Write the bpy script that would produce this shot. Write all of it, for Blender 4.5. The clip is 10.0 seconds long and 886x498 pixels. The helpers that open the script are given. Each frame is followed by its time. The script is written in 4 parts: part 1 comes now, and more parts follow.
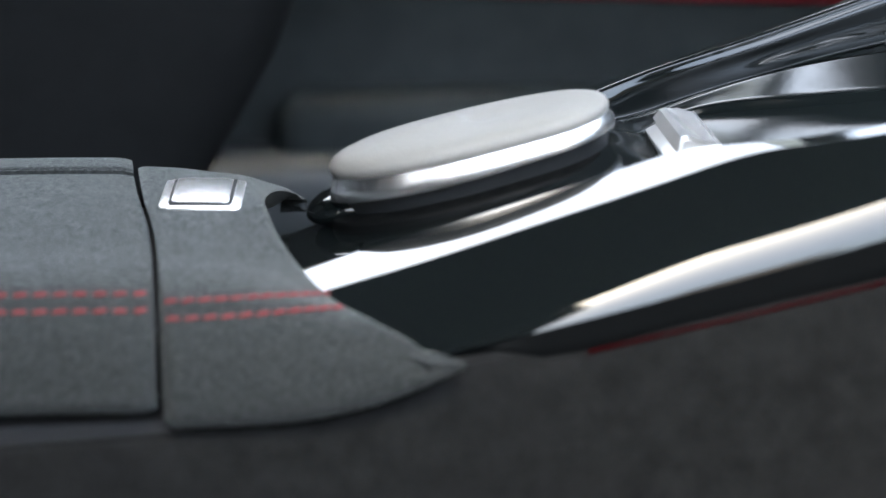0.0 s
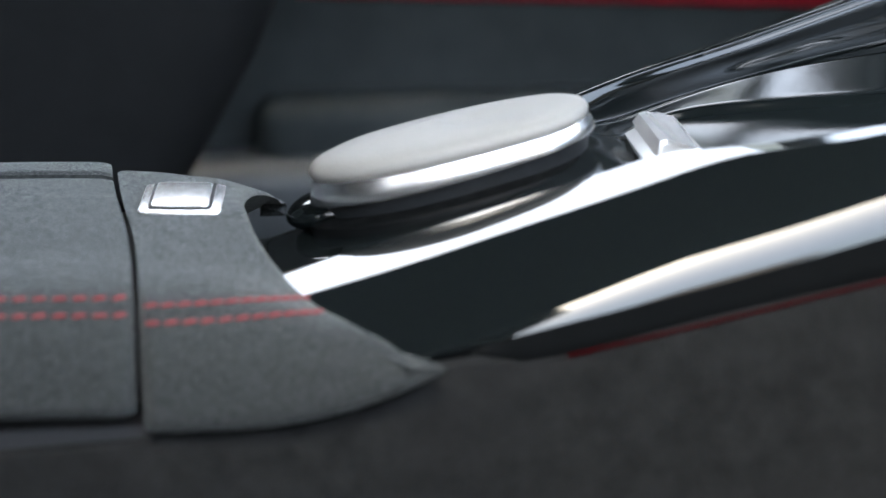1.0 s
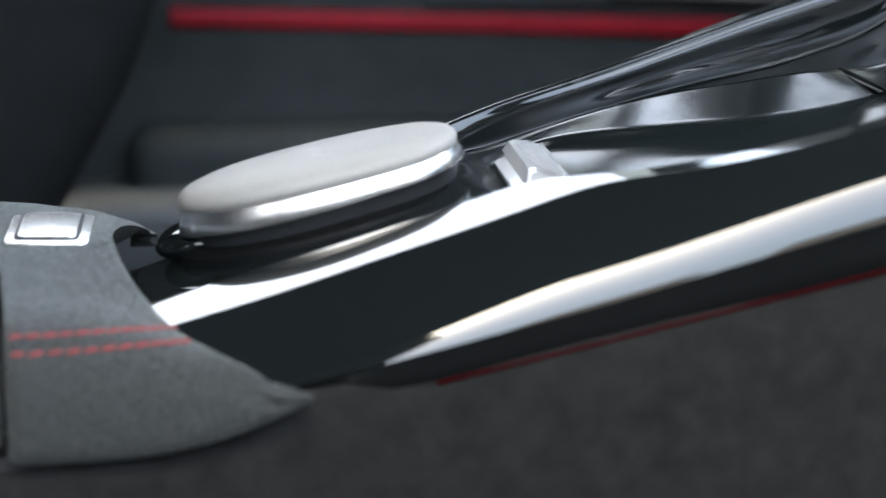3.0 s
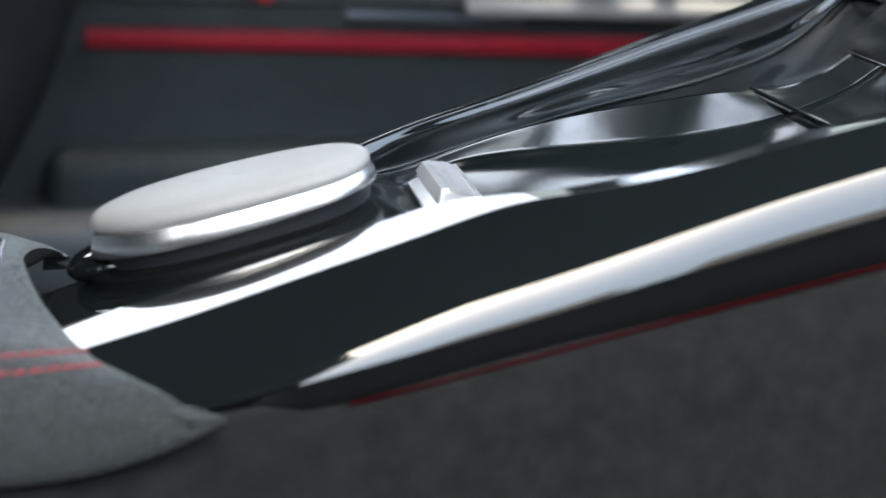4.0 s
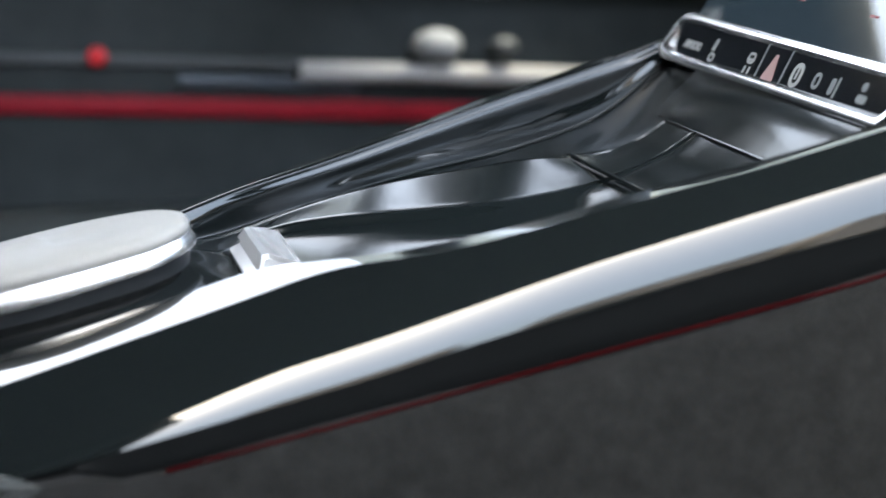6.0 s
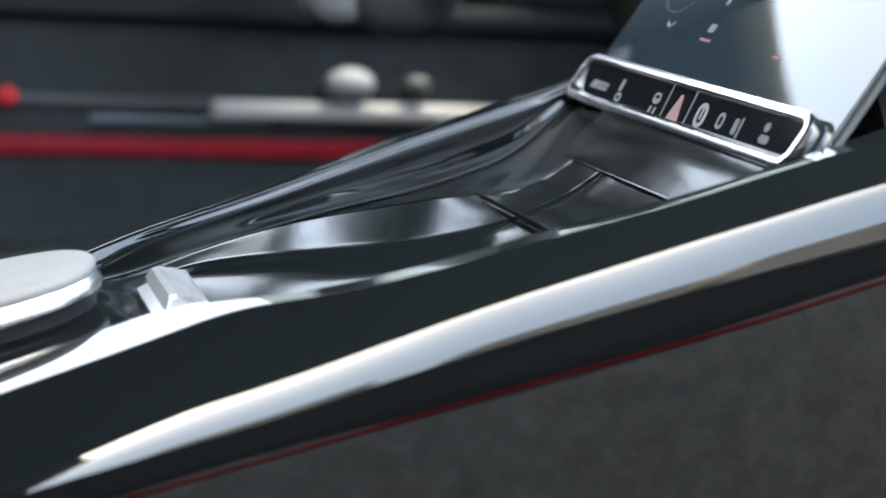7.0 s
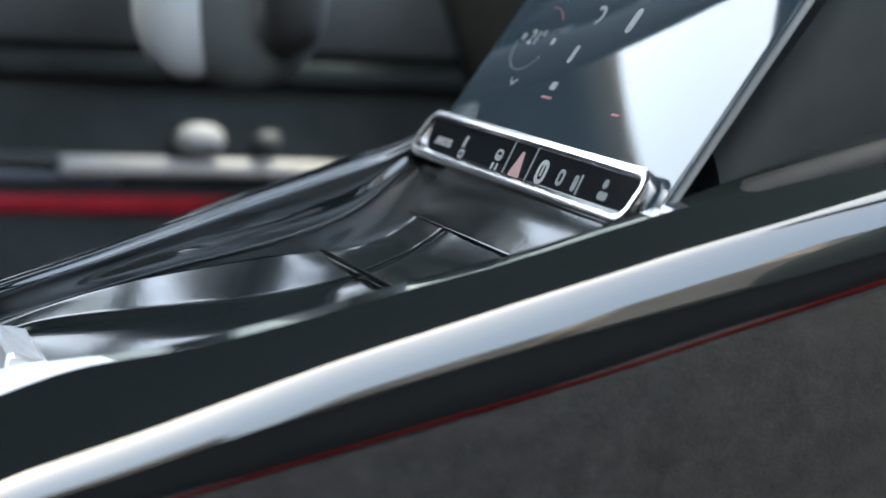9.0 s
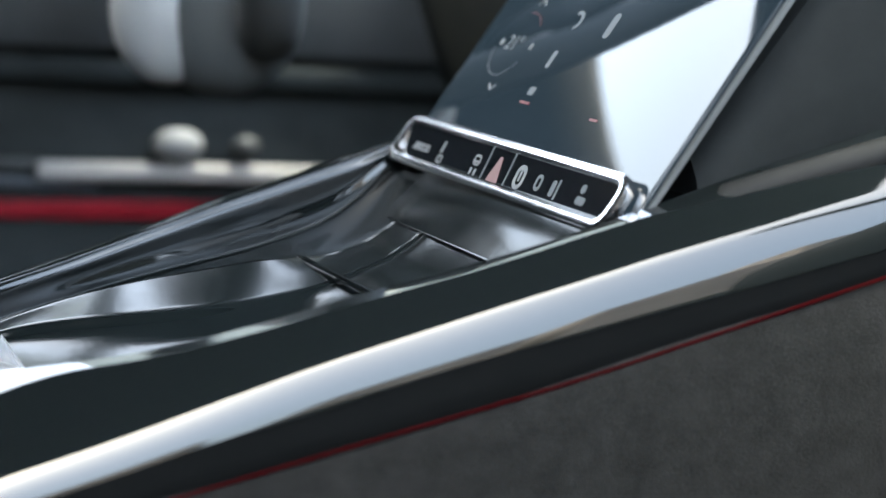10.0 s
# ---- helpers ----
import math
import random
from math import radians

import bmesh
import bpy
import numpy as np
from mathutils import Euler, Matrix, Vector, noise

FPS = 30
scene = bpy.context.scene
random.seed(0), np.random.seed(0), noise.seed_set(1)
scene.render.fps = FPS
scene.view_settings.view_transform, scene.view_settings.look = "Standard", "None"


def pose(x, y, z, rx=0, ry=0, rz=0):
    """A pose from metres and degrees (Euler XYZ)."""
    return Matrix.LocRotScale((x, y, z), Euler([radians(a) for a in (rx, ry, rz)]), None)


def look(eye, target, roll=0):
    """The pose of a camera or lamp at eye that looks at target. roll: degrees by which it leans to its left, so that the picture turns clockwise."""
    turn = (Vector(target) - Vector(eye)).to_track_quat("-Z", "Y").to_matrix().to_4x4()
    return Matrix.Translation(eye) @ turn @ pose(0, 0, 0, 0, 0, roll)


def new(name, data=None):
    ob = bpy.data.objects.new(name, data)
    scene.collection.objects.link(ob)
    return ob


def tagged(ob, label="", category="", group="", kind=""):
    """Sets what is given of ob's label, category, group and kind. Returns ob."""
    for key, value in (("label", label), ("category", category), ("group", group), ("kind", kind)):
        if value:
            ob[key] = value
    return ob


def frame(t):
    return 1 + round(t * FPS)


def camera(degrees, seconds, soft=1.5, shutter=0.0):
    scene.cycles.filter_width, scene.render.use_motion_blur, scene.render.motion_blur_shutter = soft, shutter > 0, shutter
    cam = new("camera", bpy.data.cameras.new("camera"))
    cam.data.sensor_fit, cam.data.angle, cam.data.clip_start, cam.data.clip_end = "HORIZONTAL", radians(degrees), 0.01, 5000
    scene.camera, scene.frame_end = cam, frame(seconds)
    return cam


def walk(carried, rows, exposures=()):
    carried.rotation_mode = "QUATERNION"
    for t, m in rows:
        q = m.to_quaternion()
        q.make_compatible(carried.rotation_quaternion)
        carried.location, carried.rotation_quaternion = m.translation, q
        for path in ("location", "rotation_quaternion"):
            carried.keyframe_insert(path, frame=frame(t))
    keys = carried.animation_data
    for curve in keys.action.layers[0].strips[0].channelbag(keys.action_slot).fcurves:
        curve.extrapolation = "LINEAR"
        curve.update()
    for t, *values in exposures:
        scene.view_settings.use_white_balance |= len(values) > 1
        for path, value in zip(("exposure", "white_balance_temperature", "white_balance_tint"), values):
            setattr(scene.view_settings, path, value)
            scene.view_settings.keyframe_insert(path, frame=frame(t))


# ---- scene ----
# Car interior: x runs forward, y to the car's left, z up.  The centre line of the console is y = 0.
cam = camera(25.27, 10.0, soft=1.5, shutter=0.5)
cam.data.dof.use_dof = True
cam.data.dof.focus_distance = 0.69
cam.data.dof.aperture_fstop = 7.0
ROWS = [
    (0.0, (-0.0227, -0.6276, 0.6797), (0.0366, 0.0422, 0.4851), -0.43),
    (0.5, (-0.0227, -0.6277, 0.6798), (0.0387, 0.0419, 0.4854), -0.37),
    (1.0, (-0.0226, -0.6278, 0.6800), (0.0437, 0.0416, 0.4865), -0.33),
    (1.5, (-0.0218, -0.6277, 0.6799), (0.0519, 0.0415, 0.4882), -0.18),
    (2.0, (-0.0203, -0.6283, 0.6793), (0.0620, 0.0407, 0.4905), -0.05),
    (2.5, (-0.0193, -0.6287, 0.6791), (0.0751, 0.0395, 0.4932), 0.09),
    (4.0, (-0.0144, -0.6303, 0.6796), (0.1192, 0.0339, 0.5037), 0.38),
    (4.5, (-0.0139, -0.6307, 0.6805), (0.1351, 0.0313, 0.5084), 0.66),
    (5.0, (-0.0126, -0.6325, 0.6813), (0.1494, 0.0276, 0.5140), 0.86),
    (5.5, (-0.0089, -0.6363, 0.6822), (0.1646, 0.0225, 0.5212), 0.94),
    (7.0, (-0.0032, -0.6420, 0.6840), (0.2110, 0.0094, 0.5432), 1.40),
    (7.5, (-0.0013, -0.6437, 0.6848), (0.2266, 0.0045, 0.5508), 1.56),
    (8.0, (0.0005, -0.6438, 0.6854), (0.2410, 0.0009, 0.5568), 1.66),
    (8.5, (0.0015, -0.6441, 0.6856), (0.2541, -0.0032, 0.5616), 1.76),
    (9.0, (0.0025, -0.6449, 0.6856), (0.2636, -0.0068, 0.5646), 1.92),
    (9.5, (0.0031, -0.6452, 0.6856), (0.2692, -0.0088, 0.5662), 1.95),
    (10.0, (0.0030, -0.6451, 0.6859), (0.2708, -0.0094, 0.5667), 1.91),
]
walk(cam, [(t, look(eye, target, roll)) for t, eye, target, roll in ROWS], [(0.0, 4.76, 7050, 0), (2.5, 4.82, 7050, 0), (5.5, 4.88, 7050, 0), (8.0, 4.89, 6750, -3), (10.0, 4.86, 6750, -3)])

# ---- daylight ----
world = bpy.data.worlds.new("sky")
scene.world = world
world.use_nodes = True
wn = world.node_tree
sky = wn.nodes.new("ShaderNodeTexSky")
sky.sky_type = "NISHITA"
sky.sun_disc = False
sky.sun_elevation, sky.sun_rotation = radians(72), radians(-90)
sky.air_density, sky.dust_density, sky.ozone_density = 0.8, 9.0, 1.0
wn.links.new(sky.outputs["Color"], wn.nodes["Background"].inputs["Color"])
wn.nodes["Background"].inputs["Strength"].default_value = 0.15

sun = new("sun", bpy.data.lights.new("sun", "SUN"))
sun.data.energy, sun.data.angle, sun.data.color = 0.5, radians(10), (1.0, 0.96, 0.9)
sun.matrix_world = look((1.236, 0, 3.804), (0, 0, 0))


# ---- materials ----
def mat(name, color, rough=0.5, metal=0.0, coat=0.0, emit=0.0):
    m = bpy.data.materials.new(name)
    m.use_nodes = True
    b = m.node_tree.nodes["Principled BSDF"]
    b.inputs["Base Color"].default_value = (*color, 1)
    b.inputs["Roughness"].default_value = rough
    b.inputs["Metallic"].default_value = metal
    b.inputs["Coat Weight"].default_value = coat
    b.inputs["Coat Roughness"].default_value = 0.03
    if emit:
        b.inputs["Emission Color"].default_value = (*color, 1)
        b.inputs["Emission Strength"].default_value = emit
    return m


def vary(m, scale, low, high, detail=6.0, stretch=(1, 1, 1)):
    """Mottle the base colour between two tints."""
    nt = m.node_tree
    tc, mp = nt.nodes.new("ShaderNodeTexCoord"), nt.nodes.new("ShaderNodeMapping")
    mp.inputs["Scale"].default_value = stretch
    nz, rp = nt.nodes.new("ShaderNodeTexNoise"), nt.nodes.new("ShaderNodeValToRGB")
    nz.inputs["Scale"].default_value, nz.inputs["Detail"].default_value = scale, detail
    nz.inputs["Roughness"].default_value = 0.65
    rp.color_ramp.elements[0].position, rp.color_ramp.elements[1].position = 0.3, 0.7
    rp.color_ramp.elements[0].color, rp.color_ramp.elements[1].color = (*low, 1), (*high, 1)
    nt.links.new(tc.outputs["Object"], mp.inputs["Vector"])
    nt.links.new(mp.outputs["Vector"], nz.inputs["Vector"])
    nt.links.new(nz.outputs["Fac"], rp.inputs["Fac"])
    nt.links.new(rp.outputs["Color"], nt.nodes["Principled BSDF"].inputs["Base Color"])
    return nz


def relief(m, kind, scale, strength, distance, extra=None):
    """Fine relief from a noise or a cell pattern, with an optional coarser layer under it."""
    nt = m.node_tree
    tc = nt.nodes.new("ShaderNodeTexCoord")
    if kind == "cells":
        tx = nt.nodes.new("ShaderNodeTexVoronoi")
        tx.inputs["Scale"].default_value = scale
        out = tx.outputs["Distance"]
    else:
        tx = nt.nodes.new("ShaderNodeTexNoise")
        tx.inputs["Scale"].default_value, tx.inputs["Detail"].default_value = scale, 5
        out = tx.outputs["Fac"]
    nt.links.new(tc.outputs["Object"], tx.inputs["Vector"])
    bp = nt.nodes.new("ShaderNodeBump")
    bp.inputs["Strength"].default_value, bp.inputs["Distance"].default_value = strength, distance
    nt.links.new(out, bp.inputs["Height"])
    if extra:
        t2, b2 = nt.nodes.new("ShaderNodeTexNoise"), nt.nodes.new("ShaderNodeBump")
        t2.inputs["Scale"].default_value = extra[0]
        b2.inputs["Strength"].default_value, b2.inputs["Distance"].default_value = extra[1], extra[2]
        nt.links.new(tc.outputs["Object"], t2.inputs["Vector"])
        nt.links.new(t2.outputs["Fac"], b2.inputs["Height"])
        nt.links.new(b2.outputs["Normal"], bp.inputs["Normal"])
    nt.links.new(bp.outputs["Normal"], nt.nodes["Principled BSDF"].inputs["Normal"])


def rough_noise(m, scale, low, high):
    nt = m.node_tree
    tc, nz, mr = nt.nodes.new("ShaderNodeTexCoord"), nt.nodes.new("ShaderNodeTexNoise"), nt.nodes.new("ShaderNodeMapRange")
    nz.inputs["Scale"].default_value, nz.inputs["Detail"].default_value = scale, 6
    mr.inputs["From Min"].default_value, mr.inputs["From Max"].default_value = 0.35, 0.7
    mr.inputs["To Min"].default_value, mr.inputs["To Max"].default_value = low, high
    nt.links.new(tc.outputs["Object"], nz.inputs["Vector"])
    nt.links.new(nz.outputs["Fac"], mr.inputs["Value"])
    nt.links.new(mr.outputs["Result"], nt.nodes["Principled BSDF"].inputs["Roughness"])


SUEDE = mat("suede", (0.06, 0.062, 0.064), 0.95)
SUEDE.node_tree.nodes["Principled BSDF"].inputs["Sheen Roughness"].default_value = 0.35
SUEDE.node_tree.nodes["Principled BSDF"].inputs["Specular IOR Level"].default_value = 0.1
nap = vary(SUEDE, 760, (0.0045, 0.005, 0.0051), (0.047, 0.051, 0.051), 10)
nap.inputs["Roughness"].default_value = 0.8
brush = SUEDE.node_tree.nodes.new("ShaderNodeMapRange")
brush.inputs["From Min"].default_value, brush.inputs["From Max"].default_value = 0.35, 0.65
brush.inputs["To Min"].default_value, brush.inputs["To Max"].default_value = 0.03, 0.42
SUEDE.node_tree.links.new(nap.outputs["Fac"], brush.inputs["Value"])
SUEDE.node_tree.links.new(brush.outputs["Result"], SUEDE.node_tree.nodes["Principled BSDF"].inputs["Sheen Weight"])
SUEDE.node_tree.nodes["Principled BSDF"].inputs["Sheen Tint"].default_value = (0.95, 1.0, 0.97, 1)
relief(SUEDE, "noise", 1700, 0.9, 0.0007, (150, 0.45, 0.0009))
SIDE = mat("side_suede", (0.03, 0.031, 0.032), 0.95)
SIDE.node_tree.nodes["Principled BSDF"].inputs["Sheen Weight"].default_value = 0.02
SIDE.node_tree.nodes["Principled BSDF"].inputs["Specular IOR Level"].default_value = 0.1
nap = vary(SIDE, 120, (0.0036, 0.0037, 0.0037), (0.0105, 0.0107, 0.0107), 10)
nap.inputs["Roughness"].default_value = 0.72
relief(SIDE, "noise", 1600, 0.8, 0.0006, (70, 0.4, 0.0012))
GLOSS = mat("piano_black", (0.0042, 0.0055, 0.0058), 0.04)
GLOSS.node_tree.nodes["Principled BSDF"].inputs["IOR"].default_value = 1.53
rough_noise(GLOSS, 90, 0.02, 0.06)
TRAY = mat("tray_black", (0.0045, 0.0062, 0.0066), 0.1)
TRAY.node_tree.nodes["Principled BSDF"].inputs["IOR"].default_value = 1.34
TRAY.node_tree.nodes["Principled BSDF"].inputs["Specular IOR Level"].default_value = 0.3
rough_noise(TRAY, 70, 0.13, 0.19)
relief(TRAY, "noise", 420, 0.05, 0.0005)
BAND = mat("satin_black", (0.003, 0.0034, 0.0036), 0.5)
BAND.node_tree.nodes["Principled BSDF"].inputs["Specular IOR Level"].default_value = 0.06
rough_noise(BAND, 200, 0.4, 0.6)
LEATHER = mat("grey_leather", (0.16, 0.157, 0.153), 0.62)
vary(LEATHER, 260, (0.200, 0.193, 0.181), (0.212, 0.2045, 0.191))
relief(LEATHER, "cells", 1100, 0.32, 0.0004, (160, 0.12, 0.0006))
DARKLEATHER = mat("dark_leather", (0.022, 0.024, 0.026), 0.5)
vary(DARKLEATHER, 200, (0.010, 0.0115, 0.0125), (0.018, 0.0195, 0.021))
relief(DARKLEATHER, "cells", 1100, 0.25, 0.0003)
CHROME = mat("satin_chrome", (0.8, 0.8, 0.8), 0.27, 1.0)
relief(CHROME, "noise", 900, 0.05, 0.0002)
SILVER = mat("satin_silver", (0.72, 0.725, 0.74), 0.2, 1.0)
PALESILVER = mat("pale_silver", (0.46, 0.465, 0.47), 0.22, 0.55)
SEATSKIN = mat("seat_leather", (0.01, 0.0105, 0.011), 0.75)
SEATSKIN.node_tree.nodes["Principled BSDF"].inputs["Specular IOR Level"].default_value = 0.15
vary(SEATSKIN, 60, (0.0055, 0.006, 0.0063), (0.0085, 0.009, 0.0095))
THREAD = mat("red_thread", (0.16, 0.013, 0.015), 0.7)
relief(THREAD, "noise", 3500, 0.4, 0.0003)
ACCENT = mat("red_accent", (0.3, 0.012, 0.022), 0.5)
ACCENT.node_tree.nodes["Principled BSDF"].inputs["Specular IOR Level"].default_value = 0.15
vary(ACCENT, 60, (0.24, 0.008, 0.019), (0.31, 0.011, 0.024))
SEAMRED = mat("seam_red", (0.015, 0.0011, 0.0015), 0.9)
SEAMRED.node_tree.nodes["Principled BSDF"].inputs["Specular IOR Level"].default_value = 0.0
DOORTRIM = mat("door_plastic", (0.012, 0.014, 0.018), 0.6)
DOORTRIM.node_tree.nodes["Principled BSDF"].inputs["Specular IOR Level"].default_value = 0.15
vary(DOORTRIM, 30, (0.021, 0.0255, 0.0265), (0.033, 0.0395, 0.041))
relief(DOORTRIM, "cells", 500, 0.2, 0.0004)
GREYTRIM = mat("grey_trim", (0.06, 0.063, 0.066), 0.55)
vary(GREYTRIM, 25, (0.046, 0.050, 0.052), (0.066, 0.071, 0.074))
BEIGE = mat("pale_trim", (0.33, 0.315, 0.3), 0.45)
vary(BEIGE, 40, (0.40, 0.385, 0.37), (0.47, 0.45, 0.43))
LINING = mat("roof_lining", (0.025, 0.026, 0.028), 0.9)
LINING.node_tree.nodes["Principled BSDF"].inputs["Specular IOR Level"].default_value = 0.15
vary(LINING, 40, (0.004, 0.0044, 0.0048), (0.007, 0.0076, 0.0082))
DASH = mat("dash_skin", (0.013, 0.0145, 0.0148), 0.8)
DASH.node_tree.nodes["Principled BSDF"].inputs["Specular IOR Level"].default_value = 0.15
vary(DASH, 40, (0.011, 0.0137, 0.0142), (0.017, 0.0206, 0.0212))
relief(DASH, "cells", 700, 0.2, 0.0003)
PLINTH = mat("plinth_skin", (0.014, 0.0165, 0.017), 0.75)
PLINTH.node_tree.nodes["Principled BSDF"].inputs["Specular IOR Level"].default_value = 0.15
vary(PLINTH, 40, (0.005, 0.0064, 0.0067), (0.009, 0.0108, 0.0112))
RUBBER = mat("rubber", (0.008, 0.008, 0.009), 0.8)
GLASS = mat("display_glass", (0.006, 0.007, 0.009), 0.03)
GLASS.node_tree.nodes["Principled BSDF"].inputs["IOR"].default_value = 1.5
rough_noise(GLASS, 60, 0.02, 0.05)
DISPLAY = mat("display_panel", (0.006, 0.007, 0.009), 0.03)
DISPLAY.node_tree.nodes["Principled BSDF"].inputs["IOR"].default_value = 1.44
rough_noise(DISPLAY, 50, 0.025, 0.05)
# even blue emission stands in for a dim reflection across the glass
DISPLAY.node_tree.nodes["Principled BSDF"].inputs["Emission Color"].default_value = (0.38, 0.66, 1.0, 1)
DISPLAY.node_tree.nodes["Principled BSDF"].inputs["Emission Strength"].default_value = 0.0018
ICON = mat("icon_white", (0.115, 0.122, 0.13), 0.5, 0, 0, 0.02)
ICONDIM = mat("icon_grey", (0.045, 0.052, 0.06), 0.5, 0, 0, 0.02)
ICONPINK = mat("icon_pink", (0.14, 0.075, 0.075), 0.5, 0, 0, 0.02)
ICONRED = mat("icon_red", (0.10, 0.008, 0.01), 0.5, 0, 0, 0.02)
CARPET = mat("carpet", (0.015, 0.015, 0.016), 0.95)
vary(CARPET, 200, (0.01, 0.01, 0.011), (0.02, 0.02, 0.022))
# tints of the unseen house blocks, set for how they mirror in the gloss
RENDERED = mat("brown_render", (0.3, 0.25, 0.21), 0.9)
vary(RENDERED, 0.35, (0.15, 0.132, 0.120), (0.40, 0.360, 0.330), 3)
SLATE = mat("slate_render", (0.13, 0.15, 0.16), 0.9)
vary(SLATE, 0.3, (0.10, 0.12, 0.13), (0.20, 0.225, 0.235), 3)
PALESLATE = mat("pale_slate_render", (0.27, 0.31, 0.32), 0.9)
vary(PALESLATE, 0.3, (0.25, 0.29, 0.30), (0.32, 0.365, 0.375), 3)
ASPHALT = mat("asphalt", (0.06, 0.06, 0.06), 0.9)
vary(ASPHALT, 4, (0.045, 0.045, 0.046), (0.085, 0.083, 0.08))


# ---- mesh helpers ----
def interp(x, table):
    """Smooth (Catmull-Rom) reading of a short table of (x, value)."""
    if x <= table[0][0]:
        return table[0][1]
    if x >= table[-1][0]:
        return table[-1][1]
    for i in range(len(table) - 1):
        (x0, v0), (x1, v1) = table[i], table[i + 1]
        if x0 <= x <= x1:
            s = (x - x0) / (x1 - x0)
            d = (v1 - v0) / (x1 - x0)
            dl = (v0 - table[i - 1][1]) / (x0 - table[i - 1][0]) if i else d
            dr = (table[i + 2][1] - v1) / (table[i + 2][0] - x1) if i + 2 < len(table) else d
            m0, m1 = (d + dl) / 2 * (x1 - x0), (d + dr) / 2 * (x1 - x0)
            return (2 * s**3 - 3 * s**2 + 1) * v0 + (s**3 - 2 * s**2 + s) * m0 + (-2 * s**3 + 3 * s**2) * v1 + (s**3 - s**2) * m1


def soft(x, table, w=0.011):
    """The same, evened out over a short stretch so that gloss shows no ripples."""
    return sum(interp(x + w * k / 3, table) for k in range(-3, 4)) / 7


def part(name, bm, material, parent=None, label="", smooth=True, sharp=35):
    me = bpy.data.meshes.new(name)
    bmesh.ops.recalc_face_normals(bm, faces=bm.faces)
    for f in bm.faces:
        f.smooth = smooth
    for e in bm.edges:
        if smooth and len(e.link_faces) == 2 and e.calc_face_angle(0) > radians(sharp):
            e.smooth = False
    bm.to_mesh(me)
    bm.free()
    me.materials.append(material)
    ob = new(name, me)
    if parent is not None:
        ob.parent = parent
    if label:
        ob["label"] = label
    return ob


def thing(name, at, label, category, group="", kind=""):
    ob = new(name)
    ob.empty_display_size = 0.02
    ob.location = at
    return tagged(ob, label, category, group, kind)


def keep(ob, child):
    """Parent child to a placed Empty without moving it."""
    child.parent = ob
    child.matrix_parent_inverse = Matrix.Translation(ob.location).inverted()
    return child


def sheet(rows, closed=False):
    """A skin over rows of points (every row the same length)."""
    bm = bmesh.new()
    vs = [[bm.verts.new(p) for p in row] for row in rows]
    for a, b in zip(vs[:-1], vs[1:]):
        n = len(a)
        for j in range(n if closed else n - 1):
            k = (j + 1) % n
            bm.faces.new((a[j], a[k], b[k], b[j]))
    return bm


def capped(rows):
    bm = sheet(rows, True)
    bm.verts.ensure_lookup_table()
    n = len(rows[0])
    bm.faces.new(bm.verts[:n])
    bm.faces.new(bm.verts[-n:])
    return bm


def thicken(bm, t):
    """Give an open skin thickness, away from its normals."""
    bmesh.ops.recalc_face_normals(bm, faces=bm.faces)
    bmesh.ops.solidify(bm, geom=bm.faces[:], thickness=t)
    return bm


def box(x0, x1, y0, y1, z0, z1, bevel=0.0, seg=2):
    bm = bmesh.new()
    bmesh.ops.create_cube(bm, size=1)
    for v in bm.verts:
        v.co = ((x0 + x1) / 2 + v.co.x * (x1 - x0), (y0 + y1) / 2 + v.co.y * (y1 - y0), (z0 + z1) / 2 + v.co.z * (z1 - z0))
    if bevel:
        bmesh.ops.bevel(bm, geom=bm.edges[:], offset=bevel, segments=seg, affect="EDGES", profile=0.5)
    return bm


def slab(outline, depth, m, bevel=0.0):
    """A flat outline (u, v) pulled out by depth along w, in the frame m."""
    bm = bmesh.new()
    low = [bm.verts.new((u, v, 0)) for u, v in outline]
    high = [bm.verts.new((u, v, depth)) for u, v in outline]
    n = len(outline)
    bm.faces.new(low[::-1])
    top = bm.faces.new(high)
    for i in range(n):
        bm.faces.new((low[i], low[(i + 1) % n], high[(i + 1) % n], high[i]))
    if bevel:
        bmesh.ops.bevel(bm, geom=list(top.edges), offset=bevel, segments=3, affect="EDGES", profile=0.5)
    bmesh.ops.transform(bm, matrix=m, verts=bm.verts)
    return bm


def rounded(w, h, r, n=6):
    pts = []
    for cx, cy, a0 in ((w / 2 - r, h / 2 - r, 0), (-w / 2 + r, h / 2 - r, 90), (-w / 2 + r, -h / 2 + r, 180), (w / 2 - r, -h / 2 + r, 270)):
        for i in range(n + 1):
            a = radians(a0 + 90 * i / n)
            pts.append((cx + r * math.cos(a), cy + r * math.sin(a)))
    return pts


def tube(points, radius, n=10):
    """A round bar along a line of points."""
    rows = []
    pts = [Vector(p) for p in points]
    for i, p in enumerate(pts):
        d = (pts[min(i + 1, len(pts) - 1)] - pts[max(i - 1, 0)]).normalized()
        s = d.cross(Vector((0.13, 0.21, 1))).normalized()
        u = s.cross(d)
        rows.append([p + radius * (math.cos(a) * s + math.sin(a) * u) for a in [2 * math.pi * k / n for k in range(n)]])
    return capped(rows)


def frange(a, b, n):
    return [a + (b - a) * i / (n - 1) for i in range(n)]


